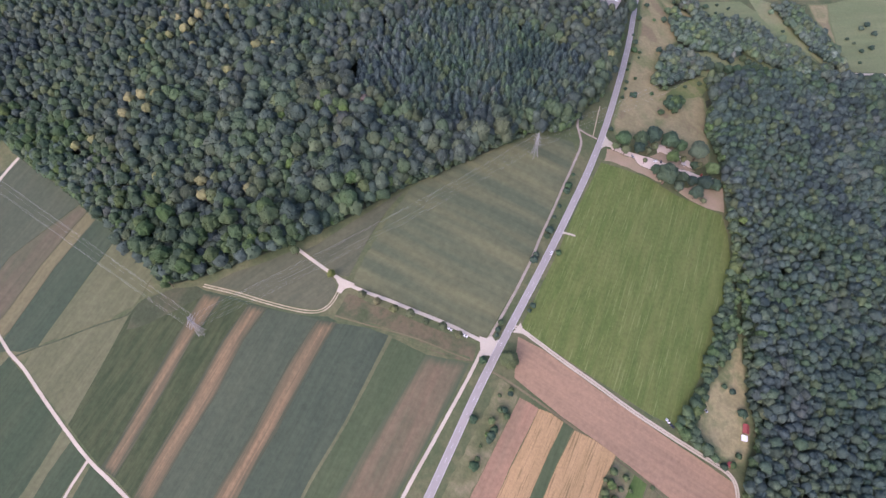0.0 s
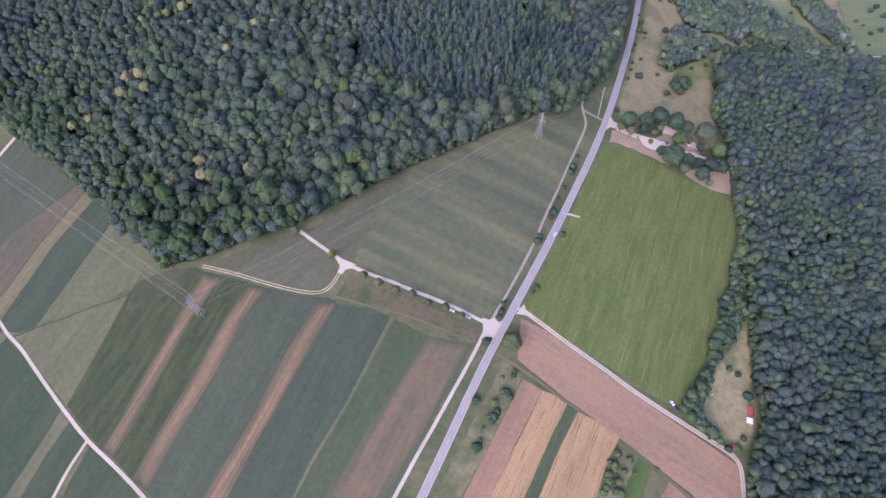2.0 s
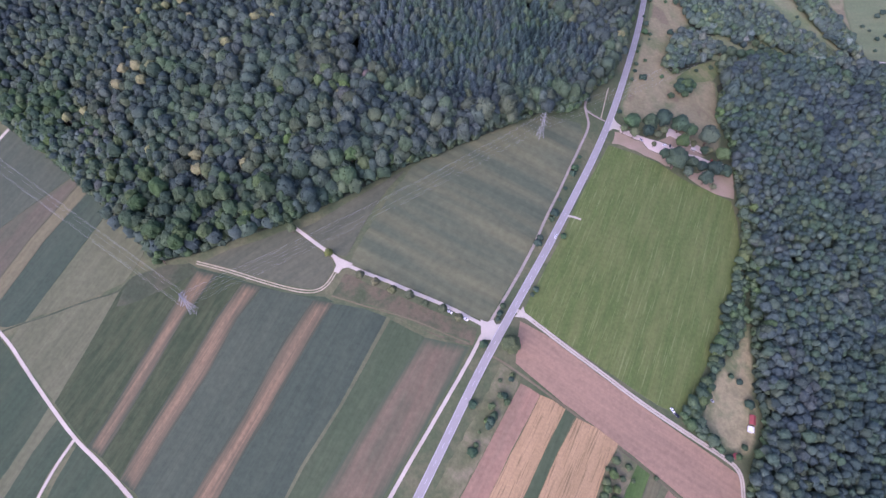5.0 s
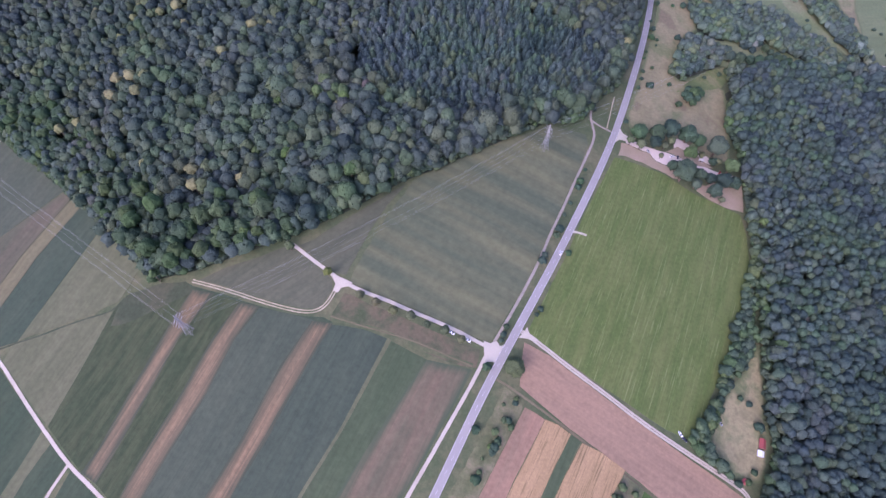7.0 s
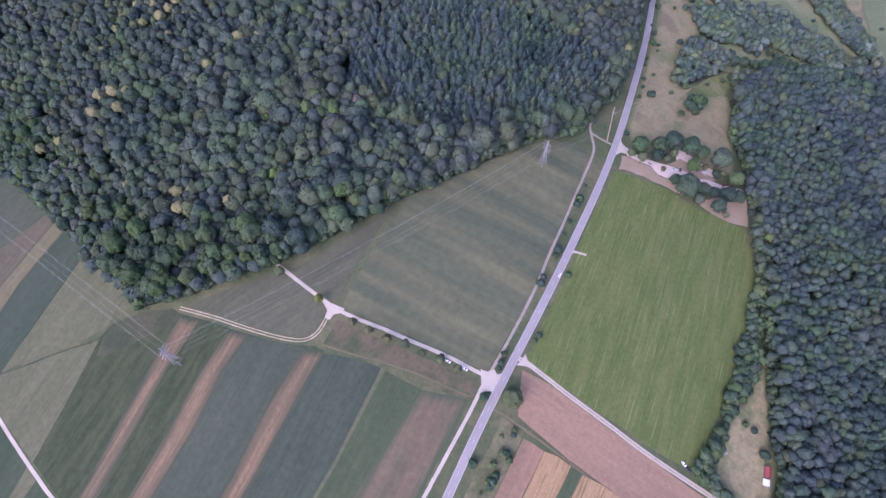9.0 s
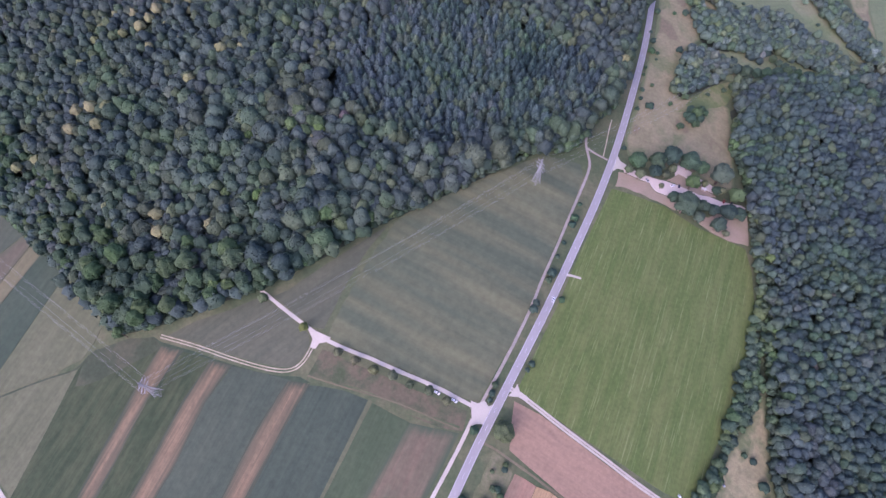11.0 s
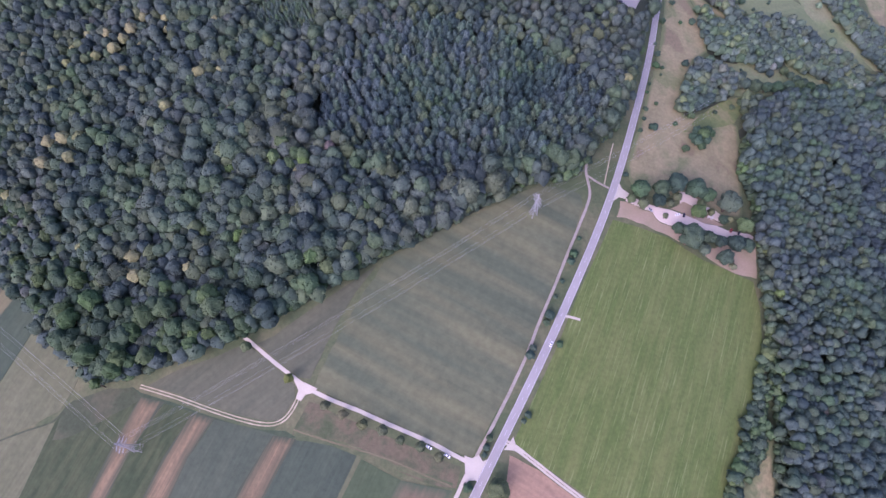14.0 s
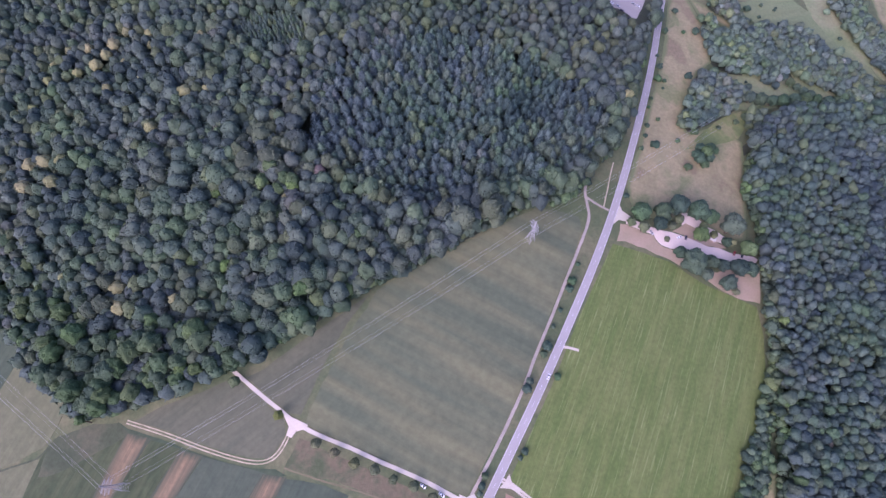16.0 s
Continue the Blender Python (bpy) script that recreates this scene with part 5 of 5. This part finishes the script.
for x, y, s in [(-128.8, 233.4, 1.90), (-95.1, 212.6, 1.60), (-67.9, 195.5, 1.60), (-55.3, 190.3, 1.60), (-41.4, 184.3, 1.70), (-28.0, 181.0, 1.60), (-15.8, 175.6, 1.40), (-2.2, 172.0, 1.60), (10.7, 165.9, 1.50)]:
    plant(ROW_TREES, x, y, s, PLAN, "side road trees")
for x, y, s in [(88.6, 267.1, 1.56), (85.8, 261.2, 1.04), (73.1, 236.5, 1.43), (75.2, 242.0, 1.17), (95.2, 245.9, 1.17), (70.8, 196.2, 1.04), (67.9, 191.7, 0.78), (42.0, 174.1, 1.04), (44.3, 179.8, 1.04), (40.8, 169.5, 0.78), (30.4, 148.6, 1.30), (23.5, 105.0, 1.30), (36.8, 94.5, 1.43), (46.2, 112.6, 1.17), (35.2, 91.7, 1.17), (38.8, 98.4, 1.17), (24.2, 73.2, 1.43), (109.6, 317.6, 1.43), (107.1, 311.0, 1.30), (99.2, 294.6, 0.78), (51.4, 125.1, 0.91), (93.3, 282.0, 0.78)] + [(114.9, 331.3, 0.78), (226.4, 144.2, 0.91), (232.9, 140.5, 1.17), (201.8, 124.6, 1.17), (237.4, 123.5, 1.69), (221.3, 85.5, 1.17), (227.2, 91.9, 1.04)]:
    plant(BUSHES, x, y, s, PLAN, "roadside bushes")
for x, y, s in [(36.9, 104.9, 1.30), (43.3, 112.9, 1.10), (48.4, 108.4, 1.20), (39.5, 100.0, 0.90), (52.0, 128.1, 0.90), (42.9, 123.5, 0.70), (33.6, 95.0, 1.00), (26.7, 78.6, 0.90), (28.7, 87.1, 0.60)]:
    plant(PALE_BUSHES, x, y, s, PLAN, "roadside bushes", "olive green bush in rough grass beside the road")
for x, y, s in [(124.1, 68.5, 1.20), (118.5, 60.9, 1.50), (125.9, 56.9, 1.30), (116.5, 52.1, 1.40), (130.7, 63.7, 1.10), (135.6, 71.4, 1.20), (123.7, 50.4, 1.30), (138.1, 63.1, 0.80), (127.7, 49.9, 1.10), (155.2, 65.9, 0.80), (120.0, 69.4, 0.90), (123.6, 65.9, 1.60), (126.5, 75.3, 1.40), (118.7, 56.5, 1.50), (114.1, 49.2, 1.30)]:
    plant(PALE_BUSHES, x, y, s, PLAN, "fallow bushes", "light green bush on the fallow strip")
for x, y, s in [(191.2, 448.3, 1.62), (218.6, 429.6, 1.50), (213.2, 456.4, 1.00), (197.5, 476.1, 0.88), (217.7, 581.3, 1.38), (232.6, 610.4, 1.25), (249.8, 587.1, 1.50), (237.6, 585.0, 0.88), (234.4, 530.0, 1.38), (206.7, 536.8, 1.25), (206.3, 550.5, 0.75), (202.4, 521.4, 1.50), (209.5, 520.6, 0.88), (207.3, 512.4, 0.62), (185.9, 468.1, 1.00), (183.5, 457.0, 0.88), (178.3, 443.4, 0.88), (159.8, 395.1, 1.00), (271.6, 627.7, 1.00), (305.6, 625.8, 1.12), (316.2, 617.2, 0.62), (294.9, 535.4, 0.62), (190.0, 488.4, 0.75), (194.0, 498.6, 0.75), (229.8, 467.2, 1.50), (274.5, 485.7, 1.12), (287.5, 493.4, 1.00), (256.1, 477.0, 0.88), (513.7, 625.2, 1.1), (522.6, 620.3, 0.9)] + [(527.1, 605.8, 1.2), (545.9, 616.1, 1.5), (545.2, 653.6, 1.5), (557.6, 663.8, 1.6), (516.7, 582.7, 0.9), (562.4, 647.5, 1.6), (332.2, 640.0, 0.9), (347.0, 637.2, 0.7), (349.8, 640.9, 0.6), (326.9, 623.6, 0.8), (417.1, 612.9, 1.0), (313.6, 629.8, 1.6)]:
    plant(BUSHES, x, y, s, PLAN, "meadow bushes")
for x, y, s in [(231.6, 449.0, 0.9), (241.4, 450.5, 0.9), (229.6, 437.3, 1.1), (238.4, 439.7, 1.0), (226.6, 441.4, 0.9), (235.4, 443.9, 1.2), (245.3, 448.7, 0.8), (233.1, 433.3, 0.9)]:
    plant(PARK, x, y, s, PLAN, "copse in the dry meadow", "dark green tree of a copse in dry grass")
for x, y, s in [(291.8, 512.3, 1.1), (300.8, 510.6, 1.3), (313.7, 512.1, 1.1), (325.2, 513.6, 1.3), (338.3, 518.0, 1.2), (350.3, 521.0, 1.3), (364.1, 523.2, 1.1), (375.9, 522.9, 1.2), (327.6, 550.4, 0.8), (334.0, 545.1, 0.9), (339.6, 538.9, 0.9), (346.4, 535.9, 0.8), (351.9, 531.1, 0.9), (359.8, 529.2, 0.9), (288.7, 516.1, 0.8), (293.7, 527.0, 0.7)]:
    plant(PARK, x, y, s, PLAN, "glade trees", "dark green tree between glade and wood")
for x, y, s in [(281.1, 621.6, 0.8), (292.9, 580.4, 0.9), (303.3, 575.5, 1.0), (306.9, 567.8, 0.8), (334.1, 549.3, 1.1), (328.2, 542.8, 0.8), (326.8, 583.9, 0.8), (381.3, 552.9, 0.9), (393.7, 581.9, 0.8), (406.7, 577.4, 0.9), (407.7, 644.3, 0.8), (272.5, 601.2, 0.7), (321.4, 595.6, 0.6), (332.3, 579.3, 0.7)]:
    plant(WILLOWS, x, y, s, PLAN, "willows")

for t in (*OAKS, *YELLOWS, *LIMES, *REDS, *PARK, *WILLOWS, *ROUND, *ROW_TREES, *SMALL, *BUSHES, *PALE_BUSHES):
    for o in (*t.children_recursive, t):
        bpy.data.objects.remove(o)


# ---- power line ----
def bar_mesh(name, bars, mat, parent, sides=4):
    pts, tris = joined([limb(a, b, r, r, sides) for a, b, r in bars])
    me = bpy.data.meshes.new(name)
    me.from_pydata(pts.tolist(), [], tris.tolist())
    me.materials.append(mat)
    ob = new(name, me)
    ob.parent = parent
    return ob


ARMS = ((19.0, 4.8), (23.0, 5.6), (27.0, 4.4))
TOP = 31.0


def pylon(x, y, turn):
    """A lattice pylon with three crossarms."""
    root = new("power_pylon")
    root.matrix_basis = Matrix.Translation((x, y, relief(x, y))) @ Matrix.Rotation(turn, 4, "Z")

    def half(z):
        return 2.6 + (0.75 - 2.6) * z / 18.4 if z < 18.4 else 0.75 + (0.2 - 0.75) * (z - 18.4) / (TOP - 18.4)

    corners = ((1, 1), (-1, 1), (-1, -1), (1, -1))
    for cx, cy in corners:
        bar_mesh("leg", [((cx * half(a), cy * half(a), a), (cx * half(b), cy * half(b), b), 0.12) for a, b in ((-0.5, 9), (9, 18.4), (18.4, TOP))], STEEL, root)
    levels = [0, 5, 9.4, 13, 16, 18.4, 20.7, 23, 25, 27, 29, TOP]
    for k in range(4):
        (ax, ay), (bx, by) = corners[k], corners[(k + 1) % 4]
        bars = []
        for z0, z1 in zip(levels, levels[1:]):
            h0, h1 = half(z0), half(z1)
            bars += [((ax * h0, ay * h0, z0), (bx * h1, by * h1, z1), 0.05), ((bx * h0, by * h0, z0), (ax * h1, ay * h1, z1), 0.05), ((ax * h1, ay * h1, z1), (bx * h1, by * h1, z1), 0.06)]
        bar_mesh("bracing", bars, STEEL, root)
    for z, reach in ARMS:
        bars = []
        for side in (-1, 1):
            tip = (0, side * reach, z)
            for s in (-1, 1):
                bars += [((s * 0.6, side * 0.5, z), tip, 0.08), ((s * 0.45, side * 0.4, z + 1.3), tip, 0.08)]
            for q in (0.3, 0.6, 0.85):
                bars += [((-0.6 * (1 - q), side * reach * q, z), (0.6 * (1 - q), side * reach * q, z), 0.05)]
        arm = bar_mesh("crossarm", bars, STEEL, root)
        for side in (-1, 1):
            bar_mesh("insulator", [((0, side * reach, z), (0, side * reach, z - 1.6), 0.1)], GLASS, arm, 6)
    return tagged(root, "grey steel lattice power pylon in a field", "pylon", "power pylons")


PYLONS = ((-196.5, 165.3), (78.1, 349.0))
line_turn = math.atan2(PYLONS[1][1] - PYLONS[0][1], PYLONS[1][0] - PYLONS[0][0])
WIRE_WEST, WIRE_EAST = (-552.0, 378.1), (243.0, 466.2)
west_turn = math.atan2(PYLONS[0][1] - WIRE_WEST[1], PYLONS[0][0] - WIRE_WEST[0])
pylon(*PYLONS[0], (line_turn + west_turn) / 2)
pylon(*PYLONS[1], line_turn)


def span(a, b, turn_a, turn_b):
    """The sagging wires between two pylons, one object each."""
    for z, reach in (*ARMS, (TOP + 1.6, 0.0)):
        for side in ((-1, 1) if reach else (1,)):
            def hook(p, turn):
                return Vector((p[0] - side * reach * math.sin(turn), p[1] + side * reach * math.cos(turn), relief(*p) + z - 1.6))
            p, q = hook(a, turn_a), hook(b, turn_b)
            bars, n, sag = [], 24, 0.022 * (q - p).length
            line = [p.lerp(q, i / n) - Vector((0, 0, 4 * sag * (i / n) * (1 - i / n))) for i in range(n + 1)]
            pts, tris = joined([limb(u, v, 0.024, 0.024, 4) for u, v in zip(line, line[1:])])
            me = bpy.data.meshes.new("power_cable")
            me.from_pydata(pts.tolist(), [], tris.tolist())
            me.materials.append(WIRE)
            tagged(new("power_cable", me), "thin grey overhead cable between pylons", "cable", "power cables")


span(PYLONS[0], PYLONS[1], (line_turn + west_turn) / 2, line_turn)
span(WIRE_WEST, PYLONS[0], west_turn, (line_turn + west_turn) / 2)
span(PYLONS[1], WIRE_EAST, line_turn, line_turn)


# ---- vehicles ----
def loft(sections):
    """A closed skin through cross-sections along x: each (x, half width, low, high, upper half width)."""
    pts, faces = [], []
    for x, w, lo, hi, wu in sections:
        m = lo + 0.45 * (hi - lo)
        pts += [(x, -w * 0.92, lo), (x, -w, m), (x, -wu, hi), (x, wu, hi), (x, w, m), (x, w * 0.92, lo)]
    n = len(sections)
    for i in range(n - 1):
        for k in range(6):
            a, b = 6 * i + k, 6 * i + (k + 1) % 6
            faces.append((a, b, b + 6, a + 6))
    faces += [tuple(range(6))[::-1], tuple(range(6 * (n - 1), 6 * n))]
    return pts, faces


def part(name, pts, faces, mat, parent, label=""):
    me = bpy.data.meshes.new(name)
    me.from_pydata(pts, [], faces)
    me.materials.append(mat)
    ob = new(name, me)
    ob.parent = parent
    return tagged(ob, label)


def box(a, b):
    (x0, y0, z0), (x1, y1, z1) = a, b
    pts = [(x, y, z) for z in (z0, z1) for x, y in ((x0, y0), (x1, y0), (x1, y1), (x0, y1))]
    return pts, [(3, 2, 1, 0), (4, 5, 6, 7), (0, 1, 5, 4), (1, 2, 6, 5), (2, 3, 7, 6), (3, 0, 4, 7)]


def vehicle(x, y, turn, mat, label, van=False, ground=0.0):
    root = new("van" if van else "car")
    s = 1.15 if van else 1.0
    root.matrix_basis = Matrix.Translation((x, y, relief(x, y) + ground)) @ Matrix.Rotation(turn, 4, "Z") @ Matrix.Diagonal((s, s, s, 1))
    if van:
        body = [(-2.4, 0.8, 0.4, 1.7, 0.7), (-2.3, 0.95, 0.3, 2.05, 0.82), (1.0, 0.95, 0.3, 2.05, 0.82), (1.6, 0.95, 0.3, 1.4, 0.85), (2.3, 0.9, 0.3, 1.05, 0.8), (2.45, 0.8, 0.4, 0.9, 0.7)]
        glass = [(1.02, 0.84, 1.42, 2.0, 0.78), (1.62, 0.86, 1.38, 1.46, 0.8)]
    else:
        body = [(-2.1, 0.75, 0.4, 0.85, 0.7), (-1.95, 0.88, 0.28, 0.98, 0.8), (-0.9, 0.9, 0.25, 0.98, 0.82), (0.8, 0.9, 0.25, 0.95, 0.82), (1.8, 0.87, 0.28, 0.8, 0.75), (2.1, 0.75, 0.38, 0.66, 0.65)]
        glass = [(-1.75, 0.74, 0.95, 1.05, 0.66), (-1.2, 0.76, 0.95, 1.4, 0.58), (0.2, 0.77, 0.95, 1.42, 0.6), (1.05, 0.76, 0.92, 0.98, 0.7)]
    part("body", *loft(body), mat, root)
    part("windows", *loft(glass), GLASS, root, "dark glass windows")
    if not van:
        part("roof", *loft([(-1.15, 0.58, 1.38, 1.43, 0.54), (0.15, 0.6, 1.4, 1.45, 0.56)]), mat, root)
    for wx in (-1.35, 1.35):
        for wy in (-0.82, 0.82):
            pts, tris = limb((wx, wy - 0.1, 0.32), (wx, wy + 0.1, 0.32), 0.32, 0.32, 14)
            wheel = part("wheel", pts.tolist(), [*map(tuple, tris.tolist()), tuple(range(14))[::-1], tuple(range(14, 28))], RUBBER, root)
            side = 0.11 if wy > 0 else -0.11
            pts, tris = limb((wx, wy, 0.32), (wx, wy + side, 0.32), 0.2, 0.17, 10)
            part("rim", pts.tolist(), [*map(tuple, tris.tolist()), tuple(range(10, 20))], CAR_GREY, wheel, "grey metal rim")
    nose, lamp = (2.4, 0.75) if van else (2.05, 0.6)
    for wy in (-0.55, 0.55):
        part("headlight", *box((nose - 0.12, wy - 0.16, lamp - 0.08), (nose + 0.06, wy + 0.16, lamp + 0.06)), SHEET, root, "clear headlight")
        part("tail_light", *box((-nose - 0.08, wy - 0.14, lamp), (-nose + 0.12, wy + 0.14, lamp + 0.15)), CAR_RED, root, "red tail light")
    return tagged(root, label, "van" if van else "car")


def heading(line, x, y):
    i = min(range(len(line) - 1), key=lambda k: math.dist(line[k][:2], (x, y)))
    return math.atan2(line[i + 1][1] - line[i][1], line[i + 1][0] - line[i][0])


(cx, cy), (dx, dy), (ex, ey), (fx, fy) = [(3.5, 172.4), (15.9, 167.7), (87.8, 246.0), (174.2, 114.0)]
vehicle(cx, cy, radians(-30), CAR_WHITE, "white car parked under the side road trees", ground=0.38)
vehicle(dx, dy, radians(-32), CAR_WHITE, "white estate car parked by the side road", ground=0.38)
vehicle(ex + 1.2, ey, heading(ROAD, ex, ey), CAR_WHITE, "white car driving on the country road", ground=0.43)
vehicle(fx, fy, radians(-60), CAR_WHITE, "white car parked at the meadow's edge", ground=0.2)
for x, y in [(177.1, 110.6)]:
    vehicle(x, y, radians(-50), CAR_DARK, "dark car parked behind the white car", ground=0.2)
for (x, y), mat, label, a in zip([(202.4, 363.6), (178.6, 365.0), (208.2, 363.8), (249.7, 355.1), (256.6, 353.7)], (CAR_WHITE, CAR_GREY, CAR_DARK, CAR_RED, CAR_DARK), ("white car in the gravel car park", "grey car in the gravel car park", "dark car in the gravel car park", "red car in the gravel car park", "dark blue car in the gravel car park"), (20, -60, 70, 60, 60)):
    vehicle(x, y, radians(a), mat, label, ground=0.28)
for (x, y), mat, label in zip([(167.2, 610.3), (173.3, 607.1), (176.9, 601.8), (183.5, 592.3), (189.6, 613.2), (194.1, 611.0)], (CAR_WHITE, CAR_GREY, CAR_DARK, CAR_DARK, CAR_GREY, CAR_WHITE), ("white car in the forest car park", "silver car in the forest car park", "dark car in the forest car park", "dark car in the forest car park", "silver car in the forest car park", "white car in the forest car park")):
    vehicle(x, y, radians(-35), mat, label, ground=0.28)


# ---- yard buildings ----
def gable_roof(x0, x1, half, eave, ridge, t=0.15):
    pts, faces = [], []
    for x in (x0, x1):
        pts += [(x, -half, eave), (x, 0, ridge), (x, half, eave), (x, half, eave - t), (x, 0, ridge - t), (x, -half, eave - t)]
    for k in range(6):
        faces.append((k, (k + 1) % 6, 6 + (k + 1) % 6, 6 + k)[::-1])
    return pts, [*faces, (0, 1, 4, 5), (1, 2, 3, 4), (11, 10, 7, 6), (10, 9, 8, 7)]


def shed(x, y, turn, length, width, height, roof_mat, label, ridge=1.4):
    root = new("shed")
    root.matrix_basis = Matrix.Translation((x, y, relief(x, y) + 0.15)) @ Matrix.Rotation(turn, 4, "Z")
    part("wall", *box((-length / 2, -width / 2, -0.6), (length / 2, width / 2, height)), WOOD if roof_mat is TILE else PLASTER, root)
    roof = part("roof", *gable_roof(-length / 2 - 0.3, length / 2 + 0.3, width / 2 + 0.35, height, height + ridge), roof_mat, root)
    pts, tris = limb((-length / 2 - 0.32, 0, height + ridge + 0.02), (length / 2 + 0.32, 0, height + ridge + 0.02), 0.12, 0.12, 8)
    part("ridge_cap", pts.tolist(), [*map(tuple, tris.tolist()), tuple(range(8))[::-1], tuple(range(8, 16))], roof_mat, roof, "rounded ridge cap")
    part("door", *box((-0.6, -width / 2 - 0.06, 0.0), (0.6, -width / 2 + 0.02, 2.0)), WOOD, root, "weathered wooden door")
    for wx in (-length / 3, length / 3):
        pane = part("window", *box((wx - 0.4, -width / 2 - 0.05, 1.0), (wx + 0.4, -width / 2 + 0.02, 1.8)), GLASS, root, "small dark window")
        part("sill", *box((wx - 0.5, -width / 2 - 0.16, 0.92), (wx + 0.5, -width / 2 + 0.02, 1.0)), WOOD, pane, "wooden window sill")
        part("lintel", *box((wx - 0.5, -width / 2 - 0.09, 1.8), (wx + 0.5, -width / 2 + 0.02, 1.92)), WOOD, pane, "wooden window lintel")
    return tagged(root, label, "shed")


sx, sy = [(238.0, 112.3)][0]
shed(sx, sy, radians(74), 7.0, 4.0, 2.4, TILE, "wooden shed with a red tiled roof")
sx, sy = [(235.2, 105.4)][0]
shed(sx, sy, radians(74), 3.8, 3.8, 2.4, SHEET, "pale shed with a white sheet-metal roof", 0.5)
sx, sy = [(218.5, 85.6)][0]
shed(sx, sy, radians(40), 3.4, 2.6, 2.0, TILE, "small hut with a red tiled roof", 0.8)
sx, sy = [(231.8, 364.9)][0]
shed(sx, sy, radians(-20), 4.0, 3.0, 2.3, PLASTER, "small pale kiosk in the car park", 0.5)
tx, ty = [(207.1, 124.4)][0]
vehicle(tx, ty, radians(-50), CAR_GREY, "silver-blue car parked in the yard", ground=0.18)
